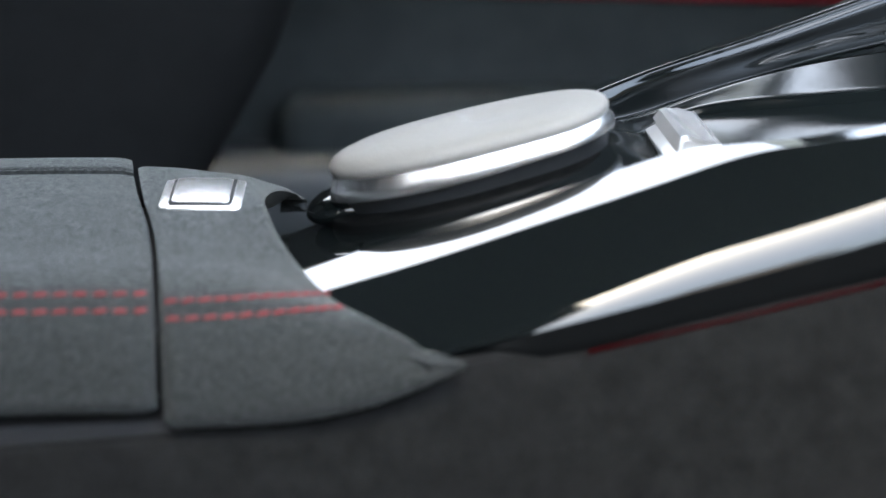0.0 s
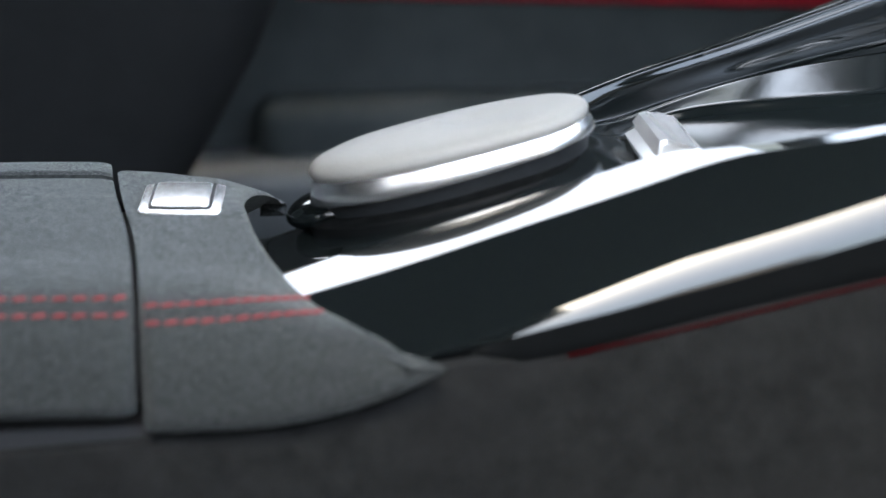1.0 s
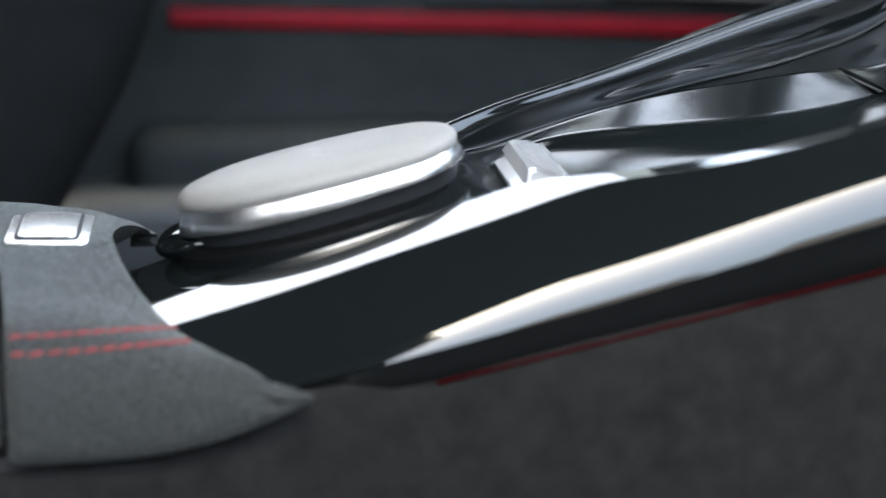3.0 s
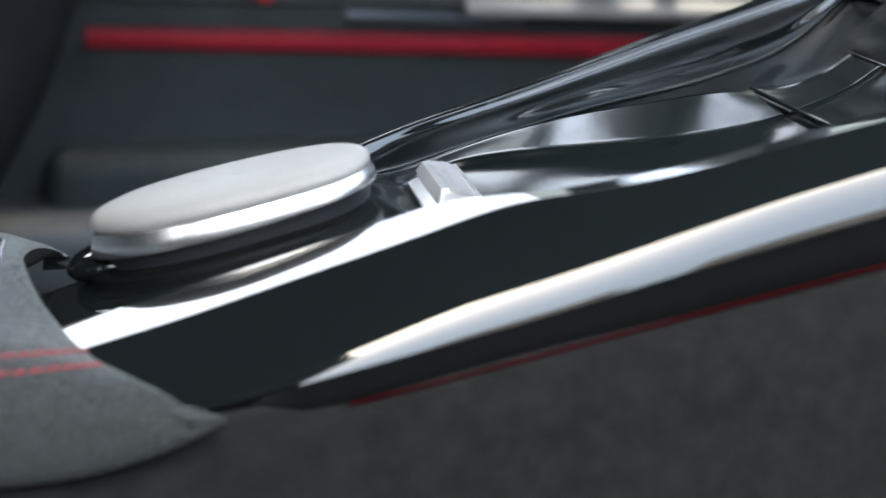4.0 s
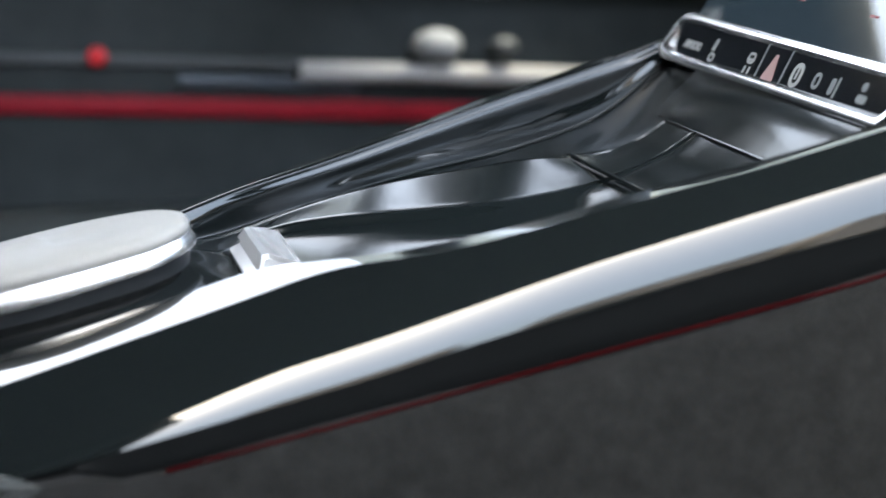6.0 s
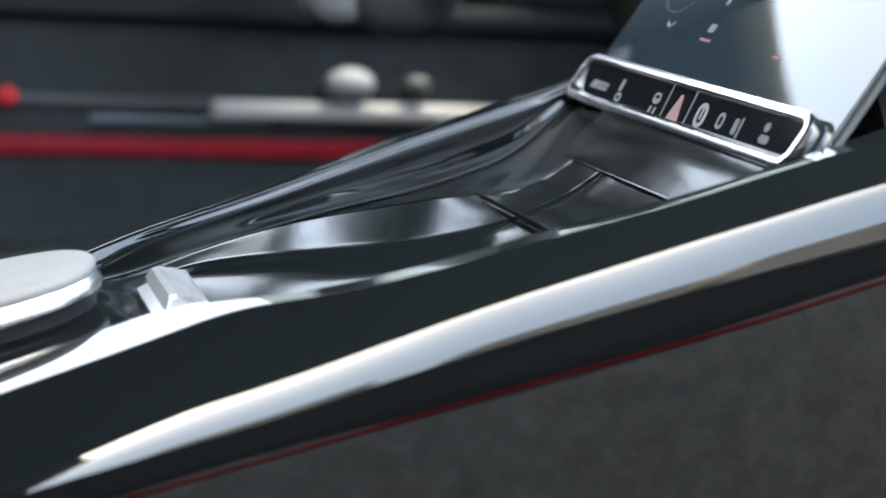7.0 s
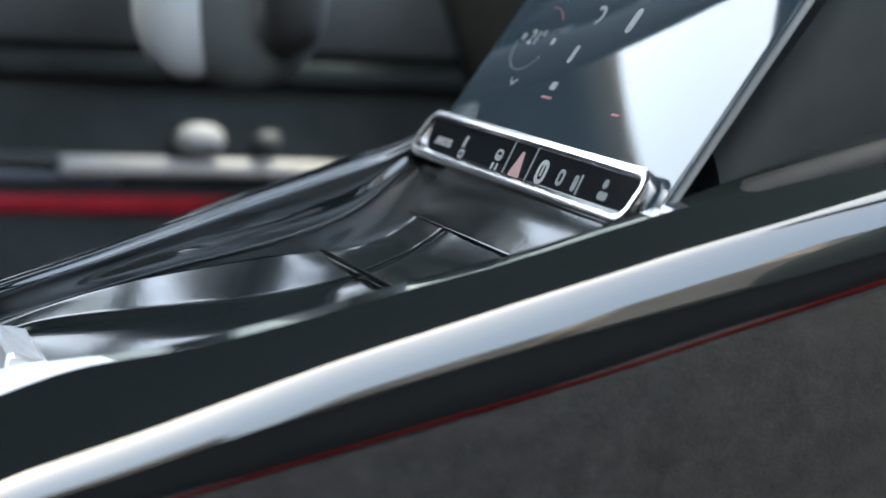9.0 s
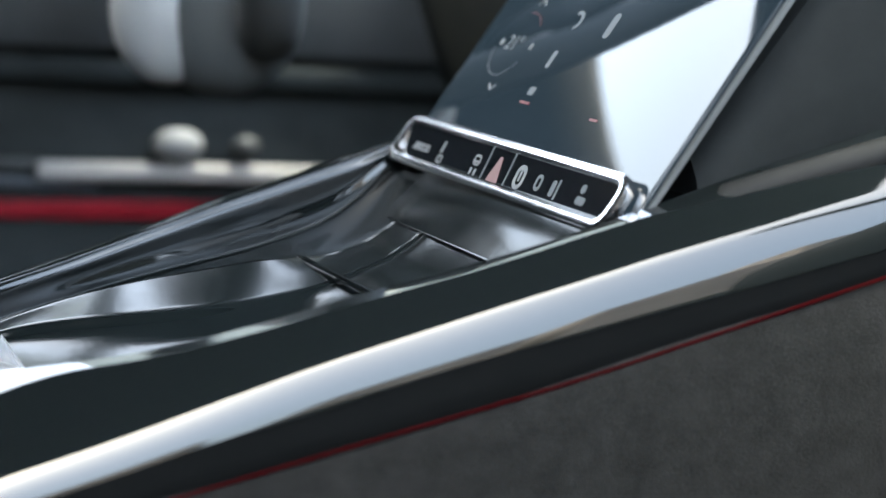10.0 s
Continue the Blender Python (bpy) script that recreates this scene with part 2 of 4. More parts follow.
# ---- the shape of the console ----
RIM_Y = [(0.085, 0.0480), (0.1, 0.0489), (0.12, 0.063), (0.14, 0.0722), (0.16, 0.0785), (0.18, 0.083), (0.2, 0.0865), (0.22, 0.090), (0.24, 0.0934), (0.26, 0.0965), (0.29, 0.0985), (0.5, 0.105)]
RIM_Z = [(-0.08, 0.4862), (0.0, 0.5092), (0.05, 0.5242), (0.085, 0.5352), (0.1, 0.5404), (0.12, 0.5455), (0.14, 0.5495), (0.16, 0.5542), (0.18, 0.5596), (0.2, 0.5653), (0.22, 0.571), (0.24, 0.5761), (0.26, 0.5816), (0.285, 0.589), (0.31, 0.5965), (0.335, 0.6045), (0.38, 0.6170), (0.5, 0.648)]
CREASE_Y = [(-0.08, 0.063), (0.05, 0.064), (0.1, 0.067), (0.118, 0.0690), (0.13, 0.0727), (0.14, 0.0768), (0.16, 0.0825), (0.2, 0.0902), (0.24, 0.0970), (0.29, 0.1020), (0.33, 0.109), (0.5, 0.12)]
CREASE_Z = [(-0.08, 0.4830), (-0.0055, 0.5045), (0.017, 0.5105), (0.0507, 0.5211), (0.0846, 0.5321), (0.1016, 0.5379), (0.118, 0.5438), (0.1348, 0.5478), (0.1505, 0.5511), (0.1666, 0.5552), (0.199, 0.5643), (0.2264, 0.5720), (0.2489, 0.5779), (0.2833, 0.5878), (0.31, 0.5955), (0.335, 0.6065), (0.38, 0.6175), (0.5, 0.648)]
EDGE_Y = [(-0.08, 0.080), (0.0, 0.083), (0.03, 0.090), (0.06, 0.0955), (0.1, 0.0995), (0.2, 0.109), (0.3, 0.1185), (0.4, 0.126), (0.5, 0.13)]
EDGE_Z = [(-0.08, 0.465), (0.03, 0.4995), (0.06, 0.5100), (0.095, 0.5220), (0.1275, 0.5318), (0.16, 0.5425), (0.19, 0.5520), (0.2255, 0.5620), (0.26, 0.5715), (0.29, 0.5795), (0.322, 0.5880), (0.374, 0.6000), (0.5, 0.629)]
PART_Z = [(-0.08, 0.460), (0.03, 0.4955), (0.0615, 0.5046), (0.0933, 0.5132), (0.1252, 0.5218), (0.158, 0.5318), (0.19, 0.5400), (0.2277, 0.5508), (0.299, 0.5671), (0.37, 0.5838), (0.5, 0.6145)]
LINE_Z = [(-0.08, 0.455), (0.0, 0.485), (0.0303, 0.4935), (0.0555, 0.4920), (0.0747, 0.4962), (0.11, 0.5046), (0.1424, 0.5127), (0.1748, 0.5208), (0.2122, 0.5300), (0.265, 0.543), (0.3204, 0.5586), (0.3725, 0.5732), (0.5, 0.608)]
SKIRT_Z = [(-0.3, 0.4725), (-0.02, 0.4740), (0.0, 0.479), (0.015, 0.4865), (0.0295, 0.4938)]
STATIONS = sorted(set([round(v, 4) for v in frange(-0.07, 0.095, 34) + frange(0.095, 0.3, 60) + frange(0.3, 0.5, 24)]))


FAR_RIM_Y = [(-0.08, 0.043), (0.0, 0.0435), (0.04, 0.0468), (0.07, 0.0512), (0.1, 0.0580), (0.12, 0.0650), (0.14, 0.0722)]


def rim_y(x, side):
    """Half width at the rim; the far rim opens earlier than the near one."""
    if side > 0 and x < 0.14:
        return interp(x, FAR_RIM_Y)
    return 0.043 + 0.0059 * max(0, x) / 0.1 if x < 0.1 else soft(x, RIM_Y)


def sink(x):
    """The far shoulder of the deck falls away under the armrest."""
    s = min(1, max(0, (0.022 - x) / 0.04))
    return 0.017 * s * s * (3 - 2 * s)


NOSE_REACH = 0.0054


def flank(x, side):
    """Half section of the shell, from the rim out and down to the parting line."""
    ry, rz = rim_y(x, side), soft(x, RIM_Z)
    cy, cz = soft(x, CREASE_Y), soft(x, CREASE_Z)
    k = min(1, max(0, (x - 0.11) / 0.05))
    k = k * k * (3 - 2 * k)
    cy += 0.0032 * k * min(1, max(0, (0.33 - x) / 0.04))
    cz = cz * (1 - k) + (rz - 0.066 * (cy - ry)) * k
    cz -= 0.28 * (cy - ry) * min(1, max(0, (x - 0.298) / 0.025))
    ey, ez = soft(x, EDGE_Y), soft(x, EDGE_Z)
    py, pz = ey + NOSE_REACH, soft(x, PART_Z) - 0.0008
    pts = [(ry, rz), (ry + (cy - ry) * 0.12, rz + (cz - rz) * 0.09), (ry + (cy - ry) * 0.97, rz + (cz - rz) * 0.97), (cy, cz)]
    # slightly crowned flank, then a tight round nose down to the parting line
    for s in (0.02, 0.12, 0.3, 0.5, 0.7, 0.85, 0.95):
        pts.append((cy + (ey - cy) * s, cz + (ez - cz) * s + 0.0007 * math.sin(math.pi * s)))
    run, walk_y, walk_z = [], 0.0, 0.0
    for i in range(1, 17):
        t = (i - 0.5) / 16
        a = 50 + 27 * t
        walk_y, walk_z = walk_y + math.cos(radians(a)), walk_z + math.sin(radians(a))
        run.append((walk_y, walk_z))
    pts += [(ey + (py - ey) * u / walk_y, ez + (pz - ez) * w / walk_z) for u, w in run]
    if side > 0:
        pts = [(y, z - sink(x)) for y, z in pts]
    return pts


console = thing("centre_console", (0.2, 0, 0.1), "glossy piano-black centre console with suede sides rising to the dashboard", "centre console")
for side in (-1, 1):
    rows = [[(x, side * y, z) for y, z in flank(x, side)] for x in STATIONS]
    ob = part("shell_rail", sheet(rows), GLOSS, None, "high-gloss piano-black console rail", sharp=60)
    keep(console, ob)
    # recessed satin band under the nose and the red seam below it
    rows = []
    for x in [v for v in STATIONS if v > -0.005]:
        y, pz, lz = soft(x, EDGE_Y), soft(x, PART_Z), interp(x, LINE_Z)
        rows.append([(x, side * (y + 0.0052), pz - 0.0006), (x, side * (y + 0.0050), pz - 0.0022), (x, side * (y + 0.0056), (pz + lz) / 2), (x, side * (y + 0.0050), lz + 0.0006), (x, side * (y + 0.003), lz - 0.004)])
    keep(console, part("lower_band", sheet(rows), BAND, None, "satin black lower trim band"))
    seam = [x for x in STATIONS if x > 0.06]
    keep(console, part("accent_seam", tube([(x, side * (soft(x, EDGE_Y) + 0.0066), interp(x, LINE_Z) + 0.0016) for x in seam], 0.0006, 6), SEAMRED, None, "thin dark red seam"))
    rows = []
    for x in frange(-0.3, 0.5, 60):
        y = max(soft(x, EDGE_Y), 0.0945)
        lz = interp(x, LINE_Z) if x > 0.0295 else interp(x, SKIRT_Z)
        sect = [(y + 0.003, lz + 0.0025), (y + 0.0062, lz + 0.0012), (y + 0.0085, lz - 0.003), (y + 0.011, lz - 0.012), (y + 0.014, lz - 0.03), (y + 0.017, lz - 0.06), (y + 0.018, lz - 0.1), (y + 0.016, lz - 0.18), (y + 0.012, 0.1)]
        rows.append([(x, side * a, b + 0.0012 * math.sin(x * 31 + a * 40)) for a, b in sect])
    keep(console, part("side_panel", sheet(rows), SIDE, None, "charcoal suede side panel"))

# flat deck that carries the hand rest
rows = []
for x in frange(-0.07, 0.058, 22):
    a, c = rim_y(x, -1), rim_y(x, 1)
    rows.append([(x, -a + (a + c) * v, soft(x, RIM_Z) - 0.0024 * v * (1 - v) - sink(x) * max(0, 2 * v - 1) ** 1.5) for v in frange(0, 1, 19)])
keep(console, part("deck", sheet(rows), GLOSS, None, "flat glossy black deck"))

# the storage tray: near wall, floor pocket, inclined leaf, ledge, far wall
DARK_Y = [(0.086, 0.040), (0.1, 0.043), (0.12, 0.055), (0.14, 0.0605), (0.16, 0.063), (0.18, 0.064), (0.26, 0.068), (0.296, 0.085)]
DARK_Z = [(0.086, 0.5285), (0.1, 0.5296), (0.12, 0.5326), (0.14, 0.5373), (0.16, 0.5416), (0.1825, 0.5470), (0.2265, 0.5563), (0.26, 0.5655), (0.27, 0.5690), (0.28, 0.5765), (0.29, 0.5850), (0.296, 0.5895)]
LEAFUP_Z = [(0.086, 0.528), (0.108, 0.5314), (0.124, 0.5375), (0.136, 0.5413), (0.165, 0.5483), (0.1965, 0.5527), (0.228, 0.5563), (0.234, 0.5560), (0.24, 0.5552), (0.255, 0.5585), (0.268, 0.5645), (0.28, 0.5745), (0.29, 0.5842), (0.296, 0.5893)]
LEAFLO_Y = [(0.086, 0.0), (0.115, 0.034), (0.13, 0.029), (0.157, 0.018), (0.197, 0.009), (0.217, 0.011), (0.24, 0.014), (0.27, 0.014)]
LEAFLO_Z = [(0.086, 0.5275), (0.115, 0.5335), (0.13, 0.5383), (0.157, 0.5425), (0.197, 0.5463), (0.217, 0.5474), (0.232, 0.5496), (0.242, 0.5535), (0.255, 0.5578), (0.268, 0.5640), (0.28, 0.5745), (0.29, 0.5842), (0.296, 0.5893)]
FLOOR_Z = [(0.086, 0.5275), (0.105, 0.5275), (0.13, 0.5300), (0.16, 0.5340), (0.2, 0.5390), (0.225, 0.5430), (0.236, 0.5490), (0.242, 0.5540), (0.255, 0.5575), (0.268, 0.5637), (0.28, 0.5745), (0.29, 0.5842), (0.296, 0.5893)]


def smooth_line(pts, n):
    """n points on a soft line through pts."""
    xs = frange(0, len(pts) - 1, n)
    ty = [(i, p[0]) for i, p in enumerate(pts)]
    tz = [(i, p[1]) for i, p in enumerate(pts)]
    return [(interp(s, ty), interp(s, tz)) for s in xs]


rows, walls = [], []
for x in frange(0.058, 0.296, 118):
    ry, rz = rim_y(x, 1), soft(x, RIM_Z)
    ny = rim_y(x, -1)
    dz, uz = soft(x, DARK_Z), soft(x, LEAFUP_Z)
    ly, lz, fz = soft(x, LEAFLO_Y), soft(x, LEAFLO_Z), soft(x, FLOOR_Z)
    dy = soft(x, DARK_Y)
    uy = min(0.043, dy - 0.004)
    uz += (0.043 - uy) * 0.27
    ly = min(ly, uy - 0.003)
    # the far wall stands steep, so its foot lies further out and a little lower
    wy = ry - 0.0045
    dz -= 0.22 * max(0, wy - dy)
    dy = max(dy, wy)
    q = min(1, max(0, (x - 0.084) / 0.020))
    q = q * q * (3 - 2 * q)
    p = min(1, max(0, (x - 0.058) / 0.030))
    p = p * p * (3 - 2 * p)
    lz, fz = (rz - (rz - v) * q for v in (lz, fz))
    dz, uz = (rz - (rz - v) * p for v in (dz, uz))
    wall = smooth_line([(-ny, rz), (-ny + 0.0015, rz - 0.0015 * q), (-ny + 0.005, rz - 0.008 * q), (-ny + 0.012, fz + 0.003 * q), (-ny + 0.03, fz)], 16)
    floor = smooth_line([(-ny + 0.03, fz), (0.0 - 0.010, fz - 0.0005), (ly - 0.006, lz - (lz - fz) * 0.5), (ly - 0.001, lz - 0.0006), (ly, lz)], 14)[1:]
    leaf = smooth_line([(ly, lz), (ly + (uy - ly) * 0.5, lz + (uz - lz) * 0.48), (uy - 0.0015, uz - 0.0004), (uy, uz)], 12)[1:]
    ledge = smooth_line([(uy, uz), (uy + 0.002, uz - 0.0006), (dy - 0.003, dz - 0.0006), (dy, dz)], 8)[1:]
    h = rz - dz
    e = min(0.0045, 0.3 * h) / 0.0045
    far = smooth_line([(dy, dz), (ry - 0.0038, dz + h * 0.10), (ry - 0.0034, dz + h * 0.5), (ry - 0.0026, rz - 0.0036 * e), (ry - 0.0018, rz - 0.0011 * e)], 28)
    # shallow flutes along the far wall
    n = len(far) - 1
    fade = min(1, max(0, (x - 0.10) / 0.06))
    far = [(y + 0.00042 * fade * math.sin(2 * math.pi * 2.3 * i / n + 1.0) * math.sin(math.pi * i / n), z) for i, (y, z) in enumerate(far)]
    far += [(ry - 0.002 * math.sin(radians(a)), rz - 0.002 * (1 - math.cos(radians(a)))) for a in (50, 40, 32, 25, 18, 12, 6, 0)]
    rows.append([(x, y, z) for y, z in wall + floor + leaf + ledge])
    walls.append([(x, y, z) for y, z in far])
keep(console, part("storage_tray", sheet(rows), TRAY, None, "moulded satin black storage tray", sharp=50))
keep(console, part("tray_wall", sheet(walls), GLOSS, None, "steep glossy wall of the tray", sharp=60))
# raised lip that crosses the tray at its front end
keep(console, part("tray_lip", tube([(0.236 + 0.0006 * i, 0.046 - 0.0075 * i, 0.5552 - 0.0002 * i) for i in range(13)], 0.0013, 8), GLOSS, None, "raised glossy lip across the tray"))


# broad cover plate let into the front wall, with rounded lower corners
FW = Matrix(((0, 0.74, -0.67, 0.2835), (-1, 0, 0, -0.018), (0, 0.67, 0.74, 0.5782), (0, 0, 0, 1)))
keep(console, part("cover_flap", slab(rounded(0.146, 0.030, 0.007), 0.0012, FW, 0.0006), TRAY, None, "broad glossy plate in the front wall"))
# top of the console behind the display
rows = [[(x, y, soft(x, RIM_Z) - 0.010 + 0.002 * abs(y) / 0.1) for y in frange(-soft(x, RIM_Y), soft(x, RIM_Y), 9)] for x in frange(0.292, 0.5, 18)]
keep(console, part("upper_deck", sheet(rows), GLOSS, None, "glossy black deck under the display"))
# ---- armrest ----
armrest = thing("armrest", (-0.1, 0, 0.46), "charcoal suede armrest with double red stitching and a rounded front", "armrest")
ARM = [(0.066, 0.470), (0.0665, 0.498), (0.065, 0.508), (0.0615, 0.5135), (0.055, 0.5158), (0.035, 0.5170), (0.0, 0.5178), (-0.03, 0.5170), (-0.055, 0.5155), (-0.07, 0.5148), (-0.08, 0.5135), (-0.087, 0.5115), (-0.093, 0.508), (-0.0985, 0.5035), (-0.1025, 0.497), (-0.1045, 0.489), (-0.105, 0.482), (-0.1035, 0.4785), (-0.1, 0.4772), (-0.09, 0.477)]


def arm_point(s):
    ty = [(i, p[0]) for i, p in enumerate(ARM)]
    tz = [(i, p[1]) for i, p in enumerate(ARM)]
    return interp(s, ty), interp(s, tz)


FRONT_X = [(0.0, -0.026), (0.03, -0.022), (0.05, -0.0165), (0.07, -0.0085), (0.085, 0.0), (0.1, 0.0175), (0.105, 0.0295)]


def front_x(y):
    """Front edge of the armrest in plan: a U that reaches forward at both sides."""
    return interp(abs(y), FRONT_X)


SS = sorted(set(frange(0, len(ARM) - 1, 70) + frange(4.6, 5.4, 41)))
# rear lid with a cap seam along its top, and the front piece with the U-shaped front edge
SEAM_X = [(-0.12, -0.0560), (-0.104, -0.0561), (-0.087, -0.0567), (-0.055, -0.0588), (-0.03, -0.0612), (0.0, -0.0653), (0.06, -0.0709), (0.07, -0.0715)]
CUT = [(-0.12, 0.0), (-0.1, 0.0012), (-0.085, 0.006), (-0.07, 0.007), (-0.05, 0.0042), (-0.02, 0.001), (0.0, 0.0)]
WING = [(-0.07, 0.0), (-0.05, 0.002), (-0.033, 0.0062), (-0.023, 0.011), (-0.009, 0.018), (0.01, 0.026), (0.05, 0.04)]


def lid_point(x, s):
    """x counts from the seam, rearwards negative."""
    y, z = arm_point(s)
    e = max(0.0, (x + 0.006) / 0.006)
    sh = 1 - 0.03 * e**2
    groove = 0.0010 * math.exp(-(((y - 0.036) / 0.0013) ** 2)) if z > 0.51 else 0
    crown = 0.0018 if y > 0.036 and z > 0.5 else 0.0
    bulge = 0.0012 * math.exp(-(((x + 0.04) / 0.05) ** 2))
    low = 0.0035 * min(1, max(0, (0.488 - z) / 0.008))
    fade = max(0.0, 1 + x / 0.2)
    seam = -0.063 + (interp(y, SEAM_X) + 0.063) * fade
    return (seam - 0.0010 + x, y * sh, 0.497 + (z - 0.497) * sh + (crown + bulge) * sh - groove + low - 0.02 * x * 0.5)


def nose_point(k, s):
    y, z = arm_point(s)
    if y > 0 and z < 0.5135:
        z = 0.5135 - (0.5135 - z) * (1 - 0.85 * min(1, 1.6 * k))
    x0 = interp(y, SEAM_X) + 0.0009
    x1 = front_x(y) if z > 0.478 else front_x(y) - 0.004
    x = x0 + (x1 - x0) * k
    t = max(0.0, (x + 0.045) / 0.075)
    end, start = max(0.0, (k - 0.93) / 0.07), max(0.0, (0.05 - k) / 0.05)
    sh = 1 - 0.03 * start**2
    zz = 0.497 + (z - 0.497) * sh
    if y < 0:
        zz -= interp(y, CUT) * k**2.2
    else:
        zz -= interp(x, WING) * min(1, y / 0.06)
    if zz < 0.4995:
        zz += (0.4995 - zz) * 0.80 * min(1, t) ** 2.5
    zz -= 0.0012 * end**2 * (1 if z > 0.4995 else 0)
    return (x, y * sh * (1 + 0.045 * t if y < 0 else 1 + 0.6 * t), zz - 0.0006)


LIDX = [-0.27, -0.23, -0.18, -0.14, -0.1, -0.07, -0.05, -0.03, -0.02, -0.012, -0.008, -0.006, -0.004, -0.0024, -0.0012, -0.0004, 0.0]
lid = keep(armrest, part("lid", capped([[lid_point(x, s) for s in SS] for x in LIDX]), SUEDE, None, "suede armrest lid with a cap seam"))
NOSE = [[nose_point(k, s) for s in SS] for k in frange(0, 1, 40)]
# the leather turns under along the front edge
for back, down in ((0.0006, 0.0016), (0.0025, 0.005), (0.005, 0.012), (0.010, 0.020)):
    NOSE.append([(x - back, y, max(z - down * (0.3 if y > 0 else 1), 0.475) if z > 0.4995 else z) for x, y, z in NOSE[39]])
nose = keep(armrest, part("front_pad", sheet(NOSE), SUEDE, None, "suede front of the armrest"))
keep(armrest, part("gap_filler", box(-0.085, -0.045, -0.088, 0.050, 0.479, 0.503, 0.006), RUBBER, None, "black joint between the pads"))
keep(armrest, part("under_tray", box(-0.34, -0.02, -0.0965, 0.06, 0.462, 0.4775, 0.002), RUBBER, None, "black underside"))
# double red stitching: each stitch a short thread loop that lies on the suede
def stitch_mesh():
    rows = []
    for u in frange(-1, 1, 9):
        r = 0.00062 * math.sqrt(max(0.05, 1 - u**4))
        rows.append([(0.0021 * u, r * 1.05 * math.cos(a), r * 0.8 * math.sin(a) + 0.0002 * (1 - u * u)) for a in [2 * math.pi * k / 8 for k in range(8)]])
    bm = capped(rows)
    me = bpy.data.meshes.new("stitch")
    bmesh.ops.recalc_face_normals(bm, faces=bm.faces)
    for f in bm.faces:
        f.smooth = True
    bm.to_mesh(me)
    bm.free()
    me.materials.append(THREAD)
    return me


STITCH = stitch_mesh()


def sew(owner, at, count, jitter):
    for i in range(count):
        p, q, r = at(i - 0.3), at(i + 0.3), at(i)
        ex = (q - p).normalized()
        ny = Vector((0, -0.75, 0.66))
        ny = (ny - ex * ny.dot(ex)).normalized()
        ob = new("stitch", STITCH)
        ob.parent = owner
        turn = Matrix((ex, ny.cross(ex), ny)).transposed().to_4x4()
        ob.matrix_parent_inverse = owner.matrix_world.inverted()
        ob.matrix_basis = Matrix.Translation(r + ny * 0.0002) @ turn @ pose(0, 0, 0, 0, 0, 7 + random.uniform(-jitter, jitter))


bpy.context.view_layer.update()
for s, lift in ((10.85, 1.75), (11.8, 1.4)):
    sew(lid, lambda i, s=s: Vector(lid_point(-0.0035 - 0.0054 * i, s + 0.15)), 22, 3)
    sew(nose, lambda i, s=s, lift=lift: Vector(nose_point(0.055 + 0.0815 * i, s + 0.38 - lift * (i / 11) ** 2)), 12 if s < 11 else 11, 3)

# rocker button let into the front pad
button = keep(armrest, part("button_bezel", slab(rounded(0.0265, 0.036, 0.003), 0.0022, pose(-0.0455, 0.004, 0.51565, 0.8, 1.5, -3), 0.0008), CHROME, None, "bright chrome button bezel"))
keep(button, part("button_well", slab(rounded(0.0205, 0.0315, 0.002), 0.0005, pose(-0.0455, 0.005, 0.51795, 0.8, 1.5, -3)), RUBBER, None, "dark gap round the button"))
bm = slab(rounded(0.0185, 0.0295, 0.002), 0.0014, pose(-0.0455, 0.005, 0.5176, 0.8, 1.5, -3), 0.0006)
keep(button, part("button", bm, CHROME, None, "ribbed satin chrome button"))
for i in range(15):
    keep(button, part("button_rib", box(-0.0530 + 0.00105 * i, -0.0525 + 0.00105 * i, -0.0078, 0.0178, 0.5186, 0.51922 - 0.000022 * i, 0.0001, 1), CHROME, None))

# ---- padded hand rest on the deck ----
SLOPE = math.degrees(math.atan(0.265))
RESTM = pose(0.0442, -0.0074, 0.5247, 0, -SLOPE, 0)
rest = thing("hand_rest", (0.0448, -0.007, 0.5247), "grey leather hand rest with satin chrome band on dark base", "hand rest")


def half_width(u, w, far):
    """Plan of the hand rest: a round tail, fuller on the far side, and a blunt front."""
    if u < 0.15:
        s = (0.15 - u) / 1.15
        return w * max(0.0, 1 - s ** (2.9 if far else 2.3)) ** (0.52 if far else 0.62)
    s = (u - 0.15) / 0.85
    return w * max(0.0, 1 - s**3.6) ** 0.5 * (1 - 0.18 * far * s)


def ring_at(scale_u, w, h, n=72, rise=0.0, shift=0.0):
    pts = []
    for k in range(n):
        a = 2 * math.pi * k / n
        c = math.cos(a)
        u = math.copysign(abs(c) ** 0.85, c)
        v = half_width(u, w, math.sin(a) >= 0) * (1 if math.sin(a) >= 0 else -1)
        pts.append(RESTM @ Vector((shift + scale_u * u, v * 0.885, h + rise * u)))
    return pts


def stack(levels):
    return capped([ring_at(*l) for l in levels])


